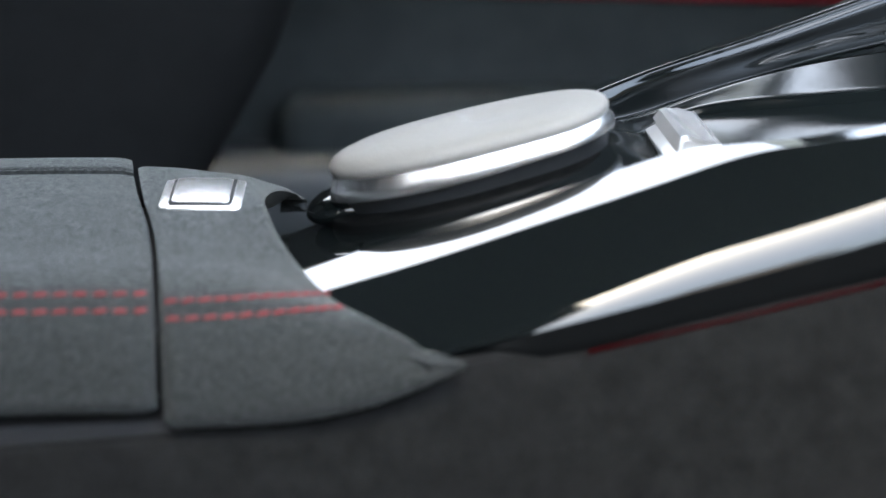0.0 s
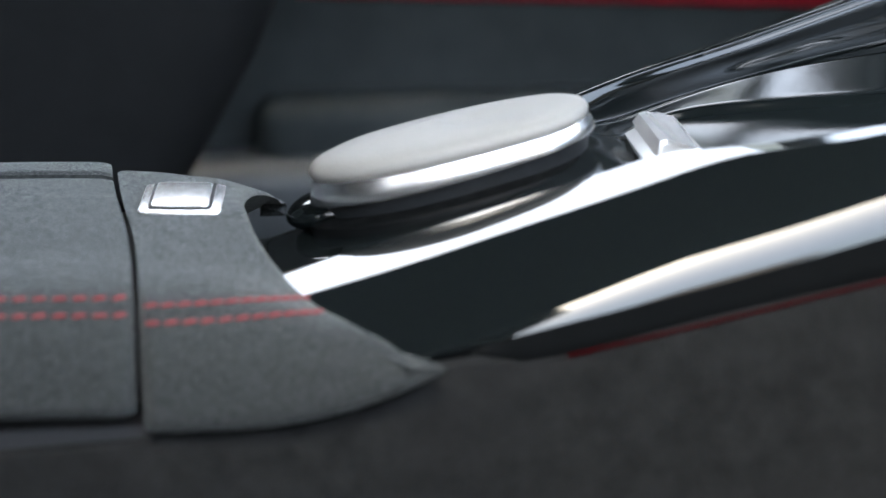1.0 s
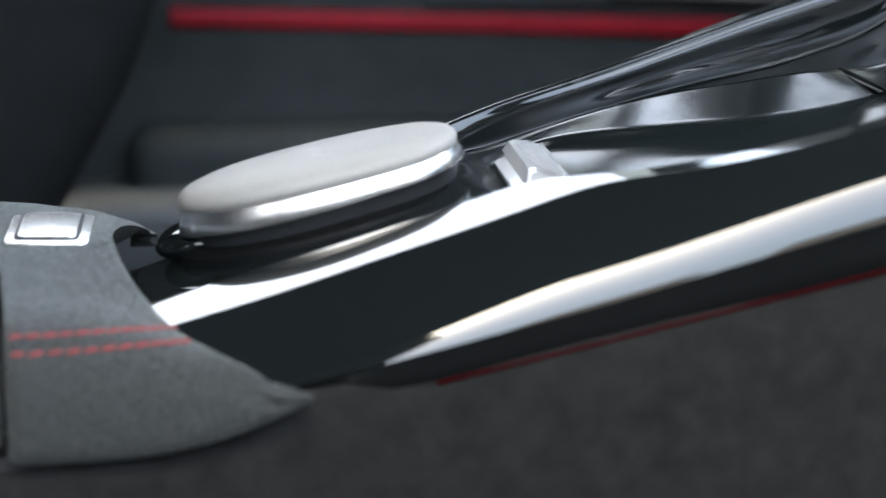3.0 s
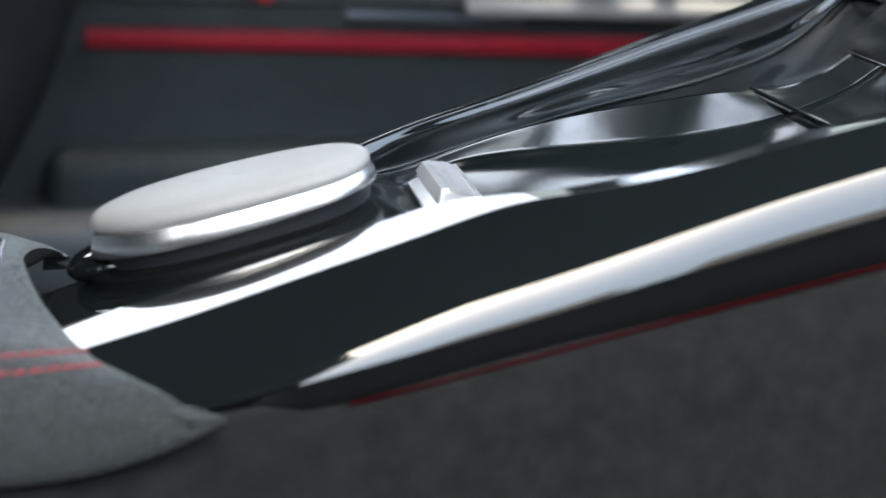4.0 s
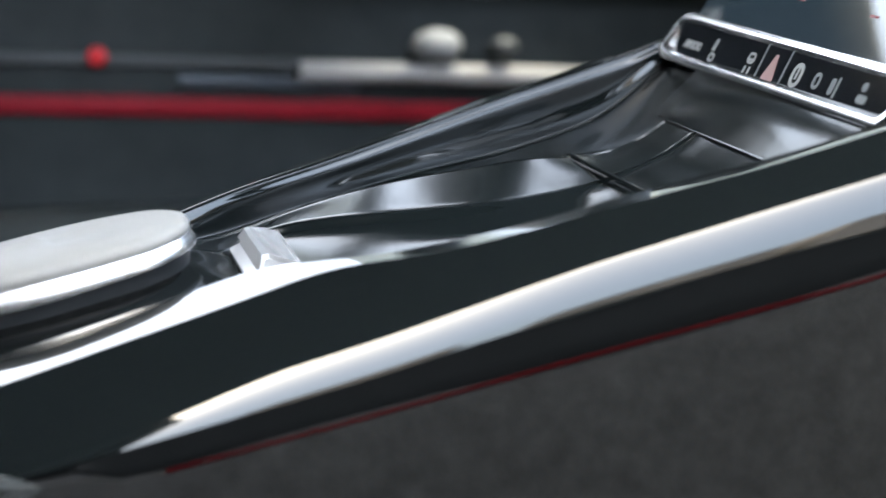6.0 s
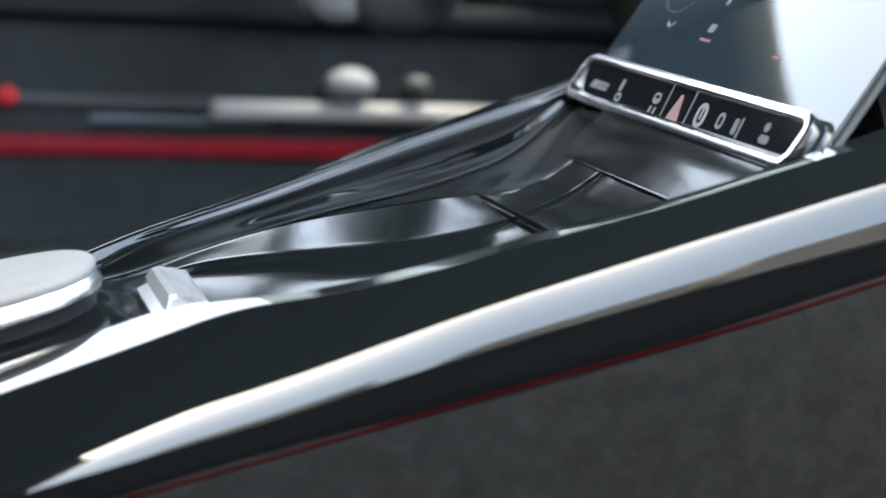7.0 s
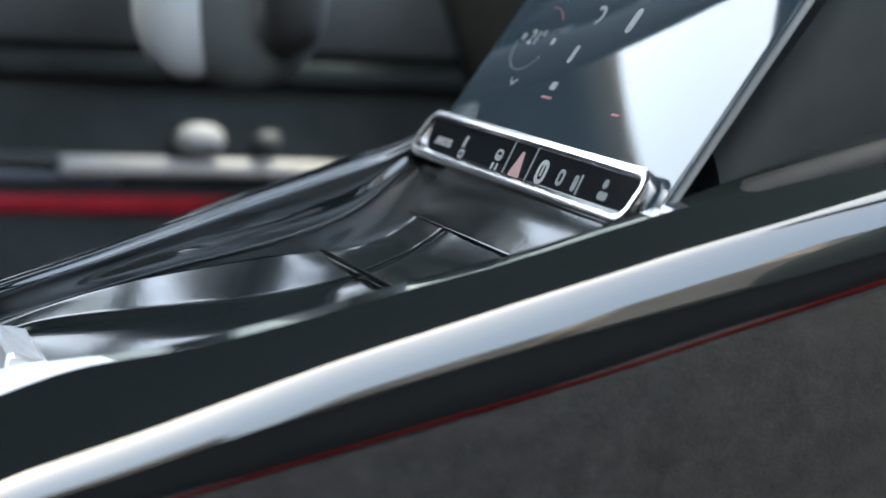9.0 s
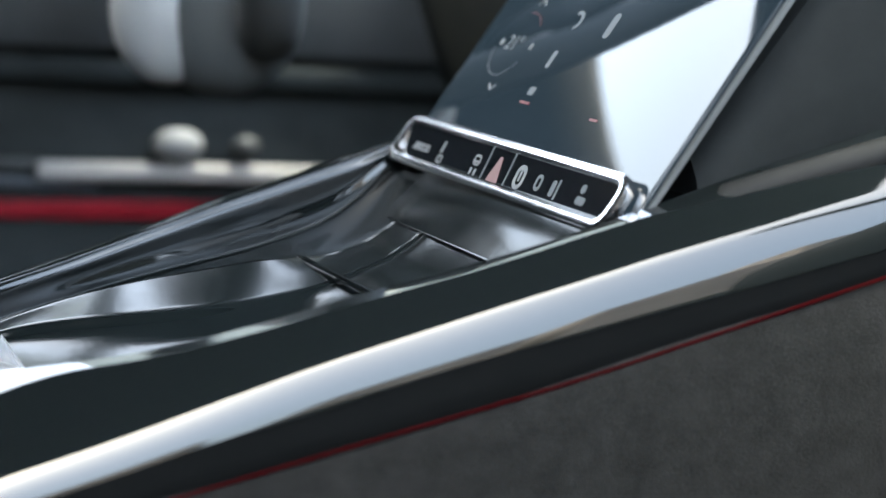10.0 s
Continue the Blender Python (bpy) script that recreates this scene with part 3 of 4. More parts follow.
keep(rest, part("base", stack([(0.036, 0.0185, -0.0075), (0.0400, 0.0215, -0.0066), (0.0418, 0.0230, -0.0044, 72, 0.0006), (0.0434, 0.0242, -0.0010, 72, 0.0010), (0.0446, 0.0254, 0.0030, 72, 0.0010), (0.0452, 0.0260, 0.0052, 72, 0.0004), (0.044, 0.025, 0.0062)]), DARKLEATHER, None, "dark grained leather underside"))
keep(rest, part("chrome_band", stack([(0.0446, 0.0252, 0.0048, 72, 0.0006), (0.0472, 0.0277, 0.0050, 72, 0.0006, -0.0006), (0.0480, 0.0285, 0.0054, 72, 0.0005, -0.0008), (0.0481, 0.0286, 0.0059, 72, 0.0004, -0.0008), (0.0470, 0.0277, 0.0087, 72, -0.0003, -0.0004), (0.0459, 0.0267, 0.0113, 72, -0.0010), (0.0451, 0.0258, 0.0117, 72, -0.0010), (0.043, 0.024, 0.0118, 72, -0.0010)]), CHROME, None, "satin chrome band"))
top = [(0.0440, 0.0246, 0.0110), (0.0453, 0.0259, 0.0114), (0.0461, 0.0267, 0.0122), (0.0464, 0.0270, 0.0134), (0.0461, 0.0267, 0.0147), (0.0451, 0.0257, 0.0159), (0.0429, 0.0241, 0.0169), (0.0389, 0.0217, 0.0177), (0.032, 0.0177, 0.0183), (0.023, 0.0126, 0.0187), (0.012, 0.0066, 0.0189), (0.003, 0.002, 0.0190)]
keep(rest, part("leather_top", stack([(a, b, h, 72, -0.0011 - 0.0010 * i / 11) for i, (a, b, h) in enumerate(top)]), LEATHER, None, "soft grey leather top", sharp=80))
# oval flange that the rest stands on, and the pivot at its tail
keep(rest, part("flange", stack([(0.0470, 0.0345, -0.0060, 72, 0, -0.004), (0.0470, 0.0345, -0.0014, 72, 0, -0.004), (0.0466, 0.0341, -0.0008, 72, 0, -0.004), (0.0456, 0.0330, -0.0005, 72, 0, -0.004), (0.0412, 0.0250, -0.0003), (0.038, 0.020, 0.0)]), BAND, None, "black oval flange", sharp=50))
rows = []
for i in range(13):
    c = -math.cos(math.pi * i / 12)
    r = math.sqrt(max(0.02, 1 - abs(c) ** 3))
    rows.append([(0.0045 + 0.0165 * c, 0.001 + 0.0135 * r * math.cos(a), 0.5150 + 0.0042 * c + 0.0058 * r * math.sin(a)) for a in [2 * math.pi * k / 24 for k in range(24)]])
keep(rest, part("pivot", capped(rows), GLOSS, None, "glossy black rounded pivot"))

# ---- silver wedge at the mouth of the tray ----
wedge = thing("tray_clip", (0.1125, 0.008, 0.531), "polished silver wedge-shaped clip at the mouth of the tray", "clip")
WM = pose(0.1130, 0.0075, 0.5329, 0, -14, -2)
bm = bmesh.new()
foot = [bm.verts.new(WM @ Vector(p)) for p in ((-0.0052, -0.0270, 0.0), (0.0086, -0.0270, 0.0), (0.0086, 0.0270, 0.0), (-0.0052, 0.0270, 0.0))]
crest = [bm.verts.new(WM @ Vector(p)) for p in ((-0.0018, -0.0175, 0.0031), (0.0004, -0.0175, 0.0031), (0.0004, 0.0262, 0.0031), (-0.0018, 0.0262, 0.0031))]
for i in range(4):
    facet = bm.faces.new((foot[i], foot[(i + 1) % 4], crest[(i + 1) % 4], crest[i]))
    if i == 0:
        end = facet
bm.faces.new(crest)
bm.faces.new(foot[::-1])
bmesh.ops.recalc_face_normals(bm, faces=bm.faces)
bmesh.ops.inset_individual(bm, faces=[end], thickness=0.0011, depth=-0.0012)
keep(wedge, part("wedge", bm, PALESILVER, None, "silver three-sided rib with a hollow end", sharp=25))
keep(wedge, part("base_plate", slab(rounded(0.0185, 0.058, 0.0015), 0.0020, WM @ pose(0, 0, -0.0019), 0.0005), PALESILVER, None, "thin silver base plate"))

# ---- switch bar below the display ----
bar = thing("switch_bar", (0.296, 0, 0.586), "black glass switch bar in a bright chrome frame with lit icons", "control panel")
TB = math.atan2(0.0143, 0.0102)
# frame of the bar: u to the car's right, v up the face, w out of the face to the rear
BM = Matrix(((0, math.cos(TB), -math.sin(TB), 0.2965), (-1, 0, 0, 0.002), (0, math.sin(TB), math.cos(TB), 0.5935), (0, 0, 0, 1)))
BW, BH = 0.19, 0.0215
outer, inner = rounded(BW, BH, 0.0080), rounded(BW - 0.0084, BH - 0.0076, 0.0040)
rings = []
for ou, iu, w in ((0.9, 0, -0.0022), (1, 0, -0.0008), (1, 0, 0.0010), (0.97, 0, 0.0021), (0.7, 0, 0.0027), (0.3, 0, 0.0026), (0.0, 0, 0.0014), (0.0, 0, -0.002)):
    rings.append([BM @ Vector((a[0] * ou + b[0] * (1 - ou), a[1] * ou + b[1] * (1 - ou), w)) for a, b in zip(outer, inner)])
bm = sheet(rings, True)
bm.verts.ensure_lookup_table()
bm.faces.new(bm.verts[: len(outer)])
keep(bar, part("frame", bm, SILVER, None, "bright satin silver frame"))
keep(bar, part("backing", slab(rounded(BW - 0.012, BH - 0.006, 0.004), 0.006, BM @ pose(0, 0, -0.008)), BAND, None, "black backing"))
face = keep(bar, part("glass_face", slab(inner, 0.0016, BM @ pose(0, 0, -0.0011, 9)), GLASS, None, "black glass face"))
FACE = BM @ pose(0, -0.0015, 0.0003, 9)


def icon(name, outline, material, depth=0.0002, m=FACE, owner=face, label=""):
    return keep(owner, part(name, slab(outline, depth, m), material, None, label, smooth=False))


def shifted(pts, du, dv, k=1.0):
    return [(u * k + du, v * k + dv) for u, v in pts]


def ringed(name, du, dv, w, h, r, t, material, m=FACE, owner=face):
    a, b = shifted(rounded(w, h, r), du, dv), shifted(rounded(w - 2 * t, h - 2 * t, max(0.0002, r - t)), du, dv)
    rows = [[m @ Vector((*p, 0)) for p in a], [m @ Vector((*p, 0.0002)) for p in a], [m @ Vector((*p, 0.0002)) for p in b], [m @ Vector((*p, 0)) for p in b]]
    return keep(owner, part(name, sheet(rows, True), material, None, "", smooth=False))


# badge as plain slanted bars and blocks
for i in range(4):
    icon("badge_bar", [(-0.0798 + 0.0013 * i, -0.0016), (-0.0790 + 0.0013 * i, -0.0016), (-0.0776 + 0.0013 * i, 0.0016), (-0.0784 + 0.0013 * i, 0.0016)], ICON)
for i, w in enumerate((0.0026, 0.0032, 0.0027)):
    u0 = -0.0738 + sum((0.0026, 0.0032, 0.0027)[:i]) + 0.0006 * i
    ringed("badge_block", u0 + w / 2, 0, w, 0.0032, 0.0006, 0.0007, ICON)
# seat switch: backrest and cushion
icon("seat_icon", [(-0.0535, 0.0002), (-0.0513, 0.0002), (-0.0508, 0.0050), (-0.0526, 0.0050)], ICON)
ringed("seat_icon", -0.0512, -0.0024, 0.0046, 0.0036, 0.0014, 0.0009, ICON)
icon("indicator", shifted(rounded(0.0028, 0.0007, 0.0003), -0.0518, -0.0055), ICONDIM)
# car switch with its skid marks
ringed("car_icon", -0.0185, 0.0018, 0.0056, 0.0044, 0.0018, 0.0009, ICON)
icon("car_icon", shifted(rounded(0.0060, 0.0009, 0.0004), -0.0185, 0.0012), ICON)
for du in (-0.0019, 0.0019):
    icon("car_icon", shifted(rounded(0.0012, 0.0030, 0.0005), -0.0185 + du, -0.0030), ICON)
for du in (-0.0098, 0.0100):
    icon("divider", shifted(rounded(0.0009, 0.0140, 0.0004), du, 0.0015), ICONDIM)
    icon("indicator", shifted(rounded(0.0030, 0.0014, 0.0006), du - 0.0010, -0.0052), ICON)
ringed("power_icon", 0.0200, 0.0006, 0.0076, 0.0094, 0.0036, 0.0017, ICON)
icon("power_icon", shifted(rounded(0.0012, 0.005, 0.0005), 0.0200, 0.0014), ICON)
icon("hazard_icon", [(-0.0046, -0.0044), (0.0044, -0.0044), (0.0038, -0.0026), (0.0009, 0.0056), (-0.0009, 0.0056), (-0.0044, -0.0026)], ICONPINK)
ringed("volume_icon", 0.0354, 0.0008, 0.0050, 0.0062, 0.0022, 0.0014, ICONDIM)
icon("volume_icon", shifted(rounded(0.0030, 0.0060, 0.0012), 0.0470, 0.0004), ICONDIM)
icon("volume_icon", shifted(rounded(0.0012, 0.0076, 0.0005), 0.0505, 0.0004), ICONDIM)
icon("user_icon", shifted(rounded(0.0034, 0.0034, 0.0016), 0.0680, 0.0034), ICONDIM)
icon("user_icon", shifted(rounded(0.0066, 0.0030, 0.0014), 0.0690, -0.0008), ICONDIM)

# ---- portrait touchscreen ----
display = thing("touchscreen", (0.31, 0, 0.6), "tilted portrait touchscreen with dark glass and grey metal edge", "screen")
TS = radians(54.6)
SM = Matrix(((0, math.cos(TS), -math.sin(TS), 0.3052), (-1, 0, 0, -0.0017), (0, math.sin(TS), math.cos(TS), 0.5995), (0, 0, 0, 1)))
SW, SH = 0.195, 0.27
keep(display, part("housing", slab(shifted(rounded(SW + 0.0025, SH, 0.004), 0, SH / 2 - 0.012), 0.0018, SM @ pose(0, 0, -0.0028), 0.0005), GREYTRIM, None, "grey metal housing"))
glass = keep(display, part("glass", slab(shifted(rounded(SW, SH - 0.002, 0.003), 0, SH / 2 - 0.012), 0.0013, SM @ pose(0, 0, -0.0009), 0.0004), DISPLAY, None, "dark display glass, faint blue glow standing in for a reflection"))
SF = SM @ pose(0, 0, 0.0005)
scr = lambda name, outline, material: icon(name, outline, material, 0.0001, SF, glass)
# temperature ring, digits, arrows, small symbols and red markers
me = bpy.data.curves.new("digits", "FONT")
me.body, me.size, me.align_x, me.align_y = "21\u00b0", 0.0095, "CENTER", "CENTER"
txt = new("temperature", me)
dg = bpy.context.evaluated_depsgraph_get()
tm = bpy.data.meshes.new_from_object(txt.evaluated_get(dg))
bpy.data.objects.remove(txt)
tm.transform(SF @ pose(-0.0654, 0.0420, 0.0001))
tm.materials.clear()
tm.materials.append(ICON)
keep(glass, new("temperature", tm))
for du in (-0.0765, -0.0497):
    scr("fan_symbol", shifted(rounded(0.0024, 0.0030, 0.001), du, 0.0420), ICON)


def arc(name, du, dv, r, a0, a1, t, material):
    n = 22
    pts = [(du + r * math.cos(radians(a0 + (a1 - a0) * i / n)), dv + r * math.sin(radians(a0 + (a1 - a0) * i / n))) for i in range(n + 1)]
    pts += [(du + (r - t) * math.cos(radians(a1 + (a0 - a1) * i / n)), dv + (r - t) * math.sin(radians(a1 + (a0 - a1) * i / n))) for i in range(n + 1)]
    scr(name, pts, material)


arc("ring", -0.0654, 0.0420, 0.0150, 190, 330, 0.0003, ICONDIM)
arc("ring", -0.0654, 0.0420, 0.0150, 40, 100, 0.0003, ICONRED)


def chevron(du, dv, up):
    w, h, t = 0.0030, 0.0026 * up, 0.0009 * up
    scr("arrow", [(du - w, dv), (du, dv + h), (du + w, dv), (du + w, dv - t), (du, dv + h - t), (du - w, dv - t)][:: 1 if up > 0 else -1], ICON)


chevron(-0.0602, 0.0227, -1)
chevron(-0.0638, 0.0612, 1)
arc("back_symbol", -0.0277, 0.0562, 0.0044, -80, 130, 0.0018, ICONDIM)
scr("seat_symbol", shifted(rounded(0.0045, 0.0110, 0.002), 0.0012, 0.0560), ICONDIM)
scr("air_symbol", shifted(rounded(0.0030, 0.0080, 0.0012), -0.0268, 0.0383), ICONDIM)
scr("menu_symbol", shifted(rounded(0.0050, 0.0036, 0.001), -0.0254, 0.0239), ICONDIM)
scr("marker", shifted(rounded(0.0085, 0.0011, 0.0005), -0.0251, 0.0187), ICONRED)
scr("marker", shifted(rounded(0.0060, 0.0010, 0.0004), 0.0324, 0.0183), ICONRED)

# ---- far door of the car ----
door = thing("car_door", (0.3, 0.62, 0.1), "dark car door with a red strip and pale trim bar", "car door")
DY = 0.60


def strip(name, x0, x1, z_top, z_low, dy, material, label, slope=-0.041, r=0.003):
    """A long trim piece on the door; z_top and z_low are given at x = 0.3."""
    rows = []
    for x in frange(x0, x1, 14):
        dz = slope * (x - 0.3)
        h = z_top - z_low
        rows.append([(x, DY - dy + b, z_low + dz + h * a) for a, b in ((0, 0.02), (0, 0.004), (0.12, 0.0008), (0.35, 0), (0.65, 0), (0.88, 0.0008), (1, 0.004), (1, 0.02))])
    return keep(door, part(name, capped(rows), material, None, label))


rows = []
for x in frange(-0.9, 1.0, 40):
    dz = -0.041 * (x - 0.3)
    sect = [(0.57, 0.10), (0.575, 0.24), (0.585, 0.36), (0.600, 0.43), (0.603, 0.475), (0.604, 0.52), (0.612, 0.545), (0.62, 0.57), (0.616, 0.60), (0.62, 0.66), (0.63, 0.80), (0.65, 0.86), (0.67, 0.875), (0.70, 0.875)]
    rows.append([(x, y, z + (dz if z > 0.3 else 0)) for y, z in sect])
keep(door, part("panel", thicken(sheet(rows), 0.02), DOORTRIM, None, "blue-black moulded door panel"))
strip("red_strip", 0.008, 0.75, 0.4922, 0.4797, 0.004, ACCENT, "dark red trim strip")
strip("upper_trim", -0.2, 0.2475, 0.5185, 0.5105, 0.003, GREYTRIM, "grey trim bar")
strip("pale_bar", 0.246, 0.47, 0.5172, 0.5062, 0.012, BEIGE, "pale grey door pull bar")
strip("silver_strip", 0.17, 0.285, 0.5075, 0.4985, 0.004, mat("dull_silver", (0.07, 0.08, 0.095), 0.4, 0.5), "dull silver inlay")
strip("upper_ledge", -0.2, 0.8, 0.583, 0.568, 0.004, DOORTRIM, "charcoal ledge")
strip("upper_panel", 0.12, 0.8, 0.66, 0.59, 0.002, GREYTRIM, "grey upper door panel")
for x, z, r, m, lab in ((0.336, 0.5290, 0.0135, mat("pale_knob", (0.30, 0.305, 0.305), 0.6, 0.0), "pale metal knob"), (0.382, 0.5280, 0.0075, GREYTRIM, "small grey knob")):
    bm = bmesh.new()
    bmesh.ops.create_uvsphere(bm, u_segments=20, v_segments=12, radius=r)
    bmesh.ops.transform(bm, matrix=pose(x, 0.592, z) @ Matrix.Diagonal((1.25, 0.8, 0.8, 1)), verts=bm.verts)
    keep(door, part("knob", bm, m, None, lab))
bm = bmesh.new()
bmesh.ops.create_uvsphere(bm, u_segments=16, v_segments=10, radius=0.006)
bmesh.ops.transform(bm, matrix=pose(0.118, 0.592, 0.5255), verts=bm.verts)
keep(door, part("door_lamp", bm, mat("red_lens", (0.6, 0.02, 0.03), 0.3, 0, 0, 0.008), None, "small red warning lens"))
keep(door, part("door_pocket", box(-0.02, 0.24, 0.555, 0.6, 0.30, 0.435, 0.018, 3), DOORTRIM, None, "dark door pocket"))
keep(door, part("armrest_ledge", box(-0.35, 0.13, 0.53, 0.6, 0.345, 0.40, 0.015, 3), GREYTRIM, None, "dark grey lower ledge"))

# ---- front seats: the driver's side bolster in view, the other unseen and added for shade ----
def car_seat(name, side, y0, y1, label):
    seat = thing(name, (-0.25, (y0 + y1) / 2, 0.1), label, "car seat", "front seats")
    yb = side * (0.36 if side > 0 else 0.235)
    rows = []
    for k in frange(0, 1, 16):
        z = 0.30 + 0.34 * k
        front = -0.135 + 0.58 * (z - 0.30) - 0.28 * max(0, z - 0.5) ** 1.1 - (0.20 if side < 0 else 0)
        ring = []
        for a in frange(0, 2 * math.pi * 23 / 24, 24):
            ca, sa = math.cos(a), math.sin(a)
            ring.append((front - 0.16 + 0.16 * math.copysign(abs(ca) ** 0.5, ca), yb + 0.062 * math.copysign(abs(sa) ** 0.6, sa), z))
        rows.append(ring)
    keep(seat, part("side_bolster", capped(rows), SEATSKIN, None, "dark padded bolster"))
    keep(seat, part("cushion", box(-0.45, 0.10, y0, y1 - 0.02, 0.14, 0.335, 0.05, 4), SEATSKIN, None, "dark seat cushion"))
    keep(seat, part("backrest", box(-0.62, -0.42, y0, y1, 0.28, 0.95, 0.05, 4), SEATSKIN, None, "dark backrest"))


car_seat("driver_seat", 1, 0.19, 0.54, "dark leather driver's seat with a tall side bolster")
car_seat("unseen_passenger_seat", -1, -0.60, -0.17, "unseen dark passenger seat, added to shade the console's side")

# ---- steering wheel ----
GLEAM_AT, SHROUD_AT = (0.270, 0.372, 0.6285), (0.3012, 0.372, 0.6290)
wheel = thing("steering_wheel", (0.26, 0.42, 0.765), "dark leather flat-bottomed steering wheel with a grey lower spoke", "steering wheel")
SWM = pose(0.255, 0.42, 0.765, 0, -22, 0)
pts = []
for k in range(49):
    a = 2 * math.pi * k / 48
    y, z = 0.178 * math.cos(a), 0.178 * math.sin(a)
    pts.append(SWM @ Vector((0, y, max(z, -0.155) if z < 0 else z)))
keep(wheel, part("rim", tube(pts, 0.0175, 12), mat("rim_leather", (0.10, 0.106, 0.108), 0.6), None, "charcoal leather rim"))
bm = bmesh.new()
bmesh.ops.create_uvsphere(bm, u_segments=28, v_segments=16, radius=1)
bmesh.ops.transform(bm, matrix=SWM @ pose(0.02, 0, -0.01) @ Matrix.Diagonal((0.035, 0.075, 0.065, 1)), verts=bm.verts)
keep(wheel, part("hub", bm, GREYTRIM, None, "grey airbag hub"))
keep(wheel, part("lower_spoke", slab([(-0.06, -0.15), (0.06, -0.15), (0.075, -0.04), (-0.075, -0.04)], 0.016, SWM @ Matrix(((0, 0, 1, 0), (1, 0, 0, 0), (0, 1, 0, 0), (0, 0, 0, 1))), 0.004), BEIGE, None, "pale grey lower spoke"))
# pale ellipsoid stands in for the highlight on the shroud's left
bm = bmesh.new()
bmesh.ops.create_uvsphere(bm, u_segments=24, v_segments=14, radius=1)
bmesh.ops.transform(bm, matrix=pose(*GLEAM_AT) @ Matrix.Diagonal((0.030, 0.026, 0.040, 1)), verts=bm.verts)
keep(wheel, part("gleam_lobe", bm, mat("gleam_pale", (0.36, 0.37, 0.37), 0.45), None, "pale lobe standing in for the shroud's highlight"))
# the shroud itself, with the shade of its right side in the colour
bm = bmesh.new()
bmesh.ops.create_uvsphere(bm, u_segments=24, v_segments=14, radius=1)
bmesh.ops.transform(bm, matrix=pose(*SHROUD_AT) @ Matrix.Diagonal((0.043, 0.04, 0.047, 1)), verts=bm.verts)
keep(wheel, part("lower_shroud", bm, mat("shroud_shade", (0.085, 0.092, 0.094), 0.6), None, "dark grey lower shroud, coloured as its shaded side"))
for s in (-1, 1):
    keep(wheel, part("side_spoke", slab([(s * 0.05, -0.02), (s * 0.17, -0.012), (s * 0.17, 0.022), (s * 0.05, 0.03)], 0.014, SWM @ Matrix(((0, 0, 1, 0), (1, 0, 0, 0), (0, 1, 0, 0), (0, 0, 0, 1))), 0.003), GREYTRIM, None))
keep(wheel, part("column", tube([SWM @ Vector((0.02, 0, 0)), SWM @ Vector((0.5, 0, 0))], 0.04, 16), LINING, None))

# ---- dashboard ----
dash = thing("dashboard", (0.7, 0, 0.3), "dark padded dashboard behind the touchscreen", "dashboard")
rows = []
for y in frange(-0.72, 0.60, 30):
    rows.append([(x, y, z) for x, z in ((0.60, 0.12), (0.575, 0.40), (0.53, 0.55), (0.505, 0.62), (0.495, 0.68), (0.50, 0.73), (0.52, 0.775), (0.57, 0.805), (0.70, 0.815), (1.05, 0.80))])
keep(dash, part("main_body", thicken(sheet(rows), 0.02), DASH, None, "dark padded dash body"))
rows = []
for k in frange(0, 1, 14):
    x = 0.330 + 0.19 * k
    z0 = interp(x, RIM_Z) - 0.015
    zt = min(0.80, 0.5995 + (x - 0.3052) * 1.55 - 0.030)
    w = 0.082 + 0.03 * k
    rows.append([(x, y * w, z0 + (zt - z0) * h) for y, h in ((-1.0, 0.0), (-1.03, 0.25), (-1.0, 0.6), (-0.95, 0.9), (-0.88, 1.0), (0.88, 1.0), (0.95, 0.9), (1.0, 0.6), (1.03, 0.25), (1.0, 0.0))])
keep(dash, part("screen_plinth", capped(rows), PLINTH, None, "charcoal plinth behind the display"))
keep(dash, part("trim_ledge", tube([(0.315 + 0.015 * i, -0.1025 - 0.0022 * i, 0.5930 + 0.0042 * i - 0.010 * (i == 0)) for i in range(15)], 0.0056, 16), SEATSKIN, None, "grey edge moulding"))

# ---- body of the car round the cabin, open at the windows and at the near door ----
tagged(part("floor", box(-1.0, 1.05, -0.72, 0.66, 0.06, 0.1), CARPET), "black carpeted car floor", "floor", kind="structure")
tagged(part("ceiling", box(-1.0, 0.56, -0.43, 0.68, 1.25, 1.29, 0.01), LINING), "dark fabric roof lining", "roof", kind="structure")
# unseen extra strip, added to keep sky off the rail's rear end
tagged(part("ceiling", box(-1.0, -0.30, -0.72, -0.432, 1.25, 1.29, 0.01), LINING), "unseen dark roof strip, added to block sky from the rail", "roof", kind="structure")
tagged(part("wall_rear", box(-1.05, -1.0, -0.72, 0.7, 0.06, 1.29), LINING), "dark rear bulkhead", "wall", kind="structure")
tagged(part("wall_front", box(1.05, 1.1, -0.75, 0.7, 0.06, 0.80), LINING), "dark front bulkhead", "wall", kind="structure")
tagged(part("wall_near", box(-1.0, 1.05, -0.80, -0.74, 0.0, 0.66, 0.02, 3), LINING), "dark near side of the cabin below its window", "wall", kind="structure")
# unseen rail, added so that the console flank mirrors dark, not window
tagged(part("unseen_roof_rail", box(-1.0, 0.62, 0.62, 0.68, 1.15, 1.25, 0.02), LINING), "unseen dark roof rail, added to trim the far window's reflection", "trim", kind="structure")
for y in (-0.66, 0.66):
    tagged(part("pillar", tube([(0.50, y, 1.26), (0.80, y, 1.05), (1.08, y, 0.80)], 0.048, 10), LINING), "dark windscreen pillar", "pillar", kind="structure")
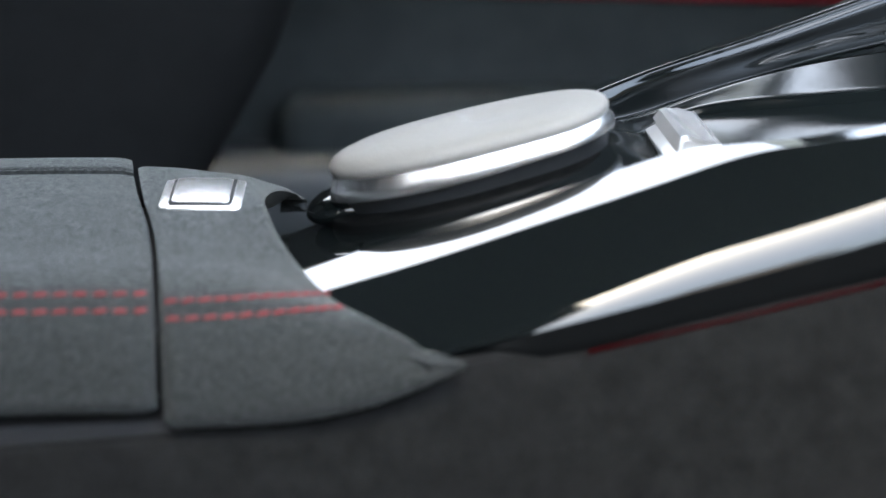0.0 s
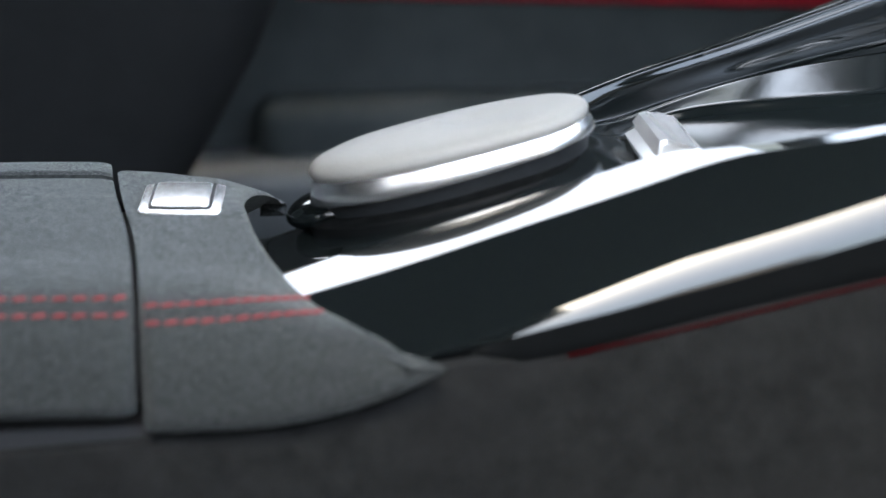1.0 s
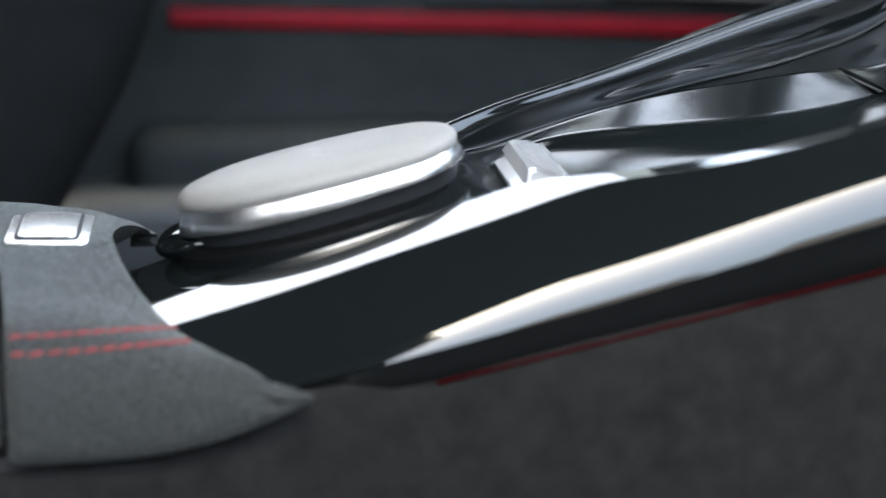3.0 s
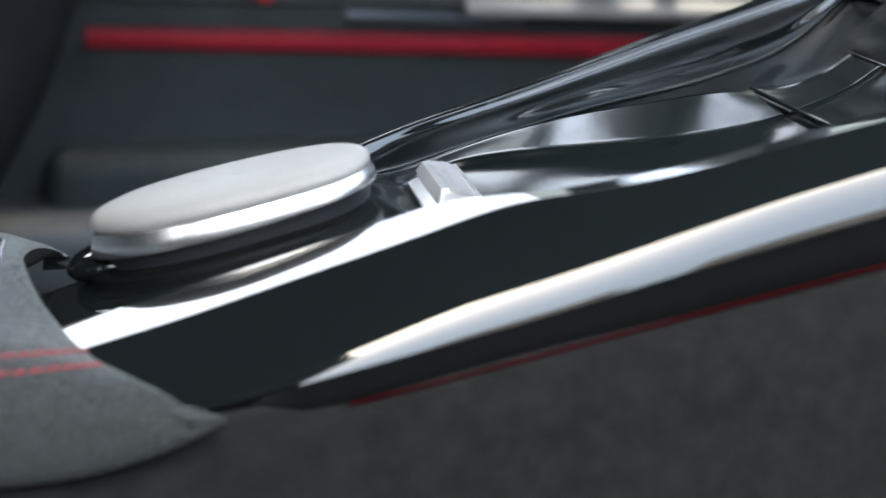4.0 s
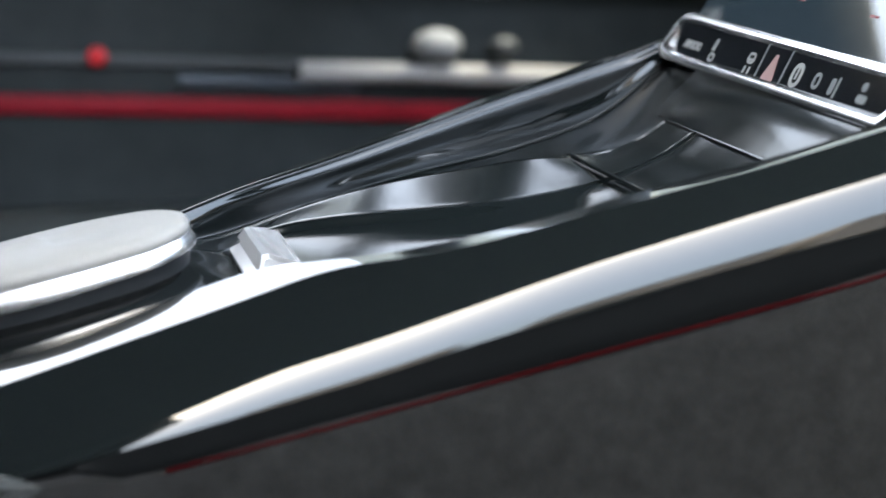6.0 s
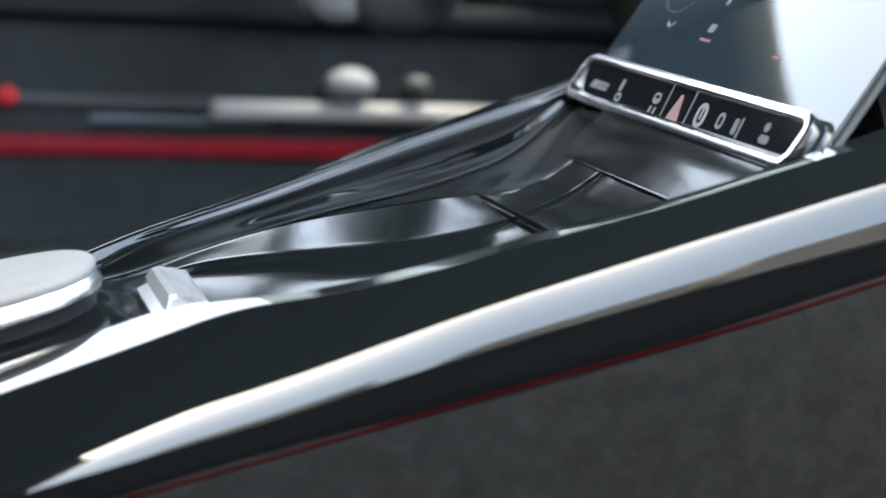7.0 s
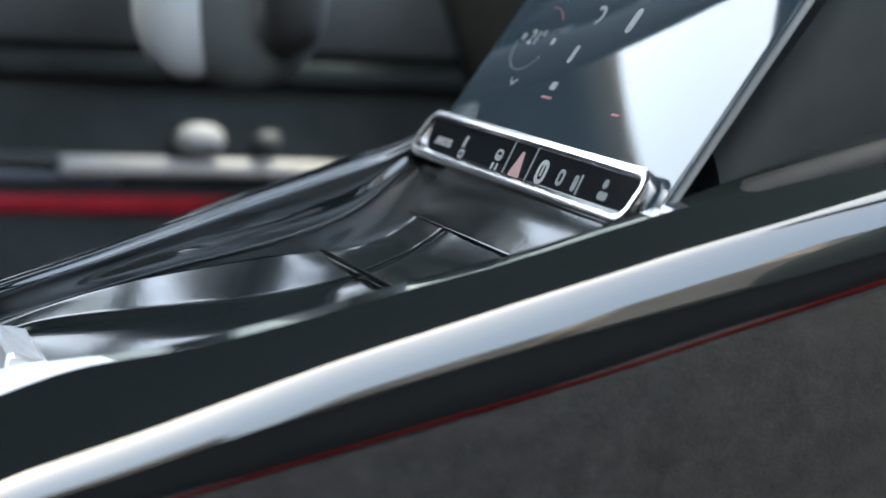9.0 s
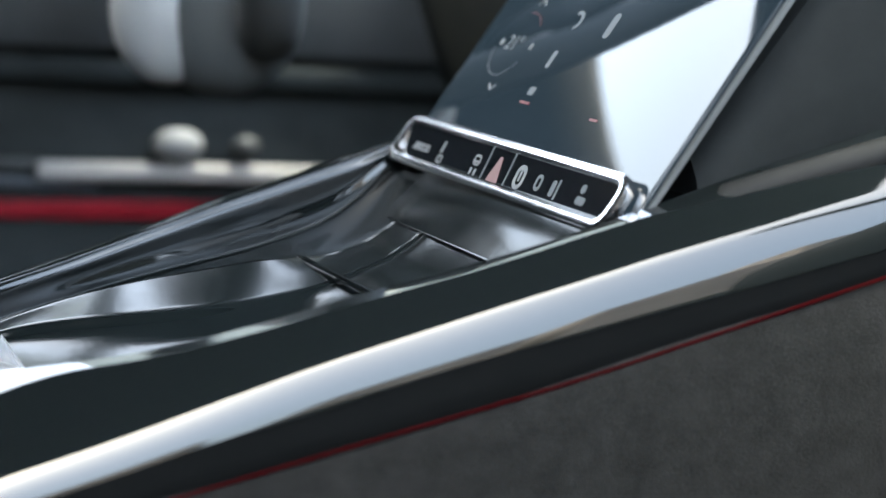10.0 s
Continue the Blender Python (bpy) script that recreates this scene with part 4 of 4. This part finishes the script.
# unseen wide pillar, added to cut the daylight from the far window
tagged(part("pillar", box(-1.0, -0.36, 0.63, 0.69, 0.88, 1.27, 0.01), LINING), "unseen dark rear pillar, added to narrow the far window", "pillar", kind="structure")
# near side, unseen: slanted pillar and upper panel added to end the rail's highlight, with a gap
tagged(part("pillar", slab([(-0.40, 0.1), (-0.25, 0.1), (-0.25, 0.66), (-0.30, 1.27), (-0.40, 1.27)], 0.05, Matrix(((1, 0, 0, 0), (0, 0, 1, -0.72), (0, 1, 0, 0), (0, 0, 0, 1))), 0.01), LINING), "unseen dark pillar, added to cut off the rail's highlight", "pillar", kind="structure")
tagged(part("highlight_blocker", box(-1.0, -0.38, -0.72, -0.67, 0.85, 1.27, 0.01), LINING), "unseen dark panel, added to shape the rail's highlight", "trim", kind="structure")
bm = bmesh.new()
bmesh.ops.create_grid(bm, x_segments=2, y_segments=2, size=400)
bmesh.ops.translate(bm, verts=bm.verts, vec=(0, 0, -0.12))
tagged(part("ground", bm, ASPHALT), "grey asphalt ground outside the car", "ground", kind="structure")


def reflected_row(name, y, x0, x1, heights, seed, material, label):
    """An unseen row of plain house blocks, added for the gloss to reflect."""
    rng = random.Random(seed)
    bm, x = bmesh.new(), x0
    while x < x1:
        w, h = rng.uniform(0.9, 2.6), rng.uniform(*heights)
        ridge = h + rng.choice((0.0, 0.5, 0.9))
        low = [bm.verts.new((x + a * w, y + b, -0.12)) for a, b in ((0, -3), (1, -3), (1, 3), (0, 3))]
        eave = [bm.verts.new((x + a * w, y + b, h)) for a, b in ((0, -3), (1, -3), (1, 3), (0, 3))]
        top = [bm.verts.new((x + a * w, y, ridge + 0.02)) for a in (0.25, 0.75)]
        for k in range(4):
            bm.faces.new((low[k], low[(k + 1) % 4], eave[(k + 1) % 4], eave[k]))
        bm.faces.new((eave[0], eave[1], top[1], top[0]))
        bm.faces.new((eave[2], eave[3], top[0], top[1]))
        bm.faces.new((eave[1], eave[2], top[1]))
        bm.faces.new((eave[3], eave[0], top[0]))
        x += w + rng.choice((0.0, 0.0, 0.4, 1.0))
    return tagged(part(name, bm, material, smooth=False), label, "backdrop", kind="structure")


reflected_row("backdrop_far", 15.0, 0.4, 40.0, (8.0, 8.15), 3, PALESLATE, "unseen tall slate grey blocks, added for the rim's reflection")
reflected_row("backdrop_far", 15.0, -30.0, 0.0, (3.6, 4.6), 5, SLATE, "unseen low slate grey blocks, added for the display's reflection")
reflected_row("backdrop_near", -15.0, -30.0, 45.0, (3.4, 6.0), 8, RENDERED, "unseen brown blocks, added to break up the rail's reflection")
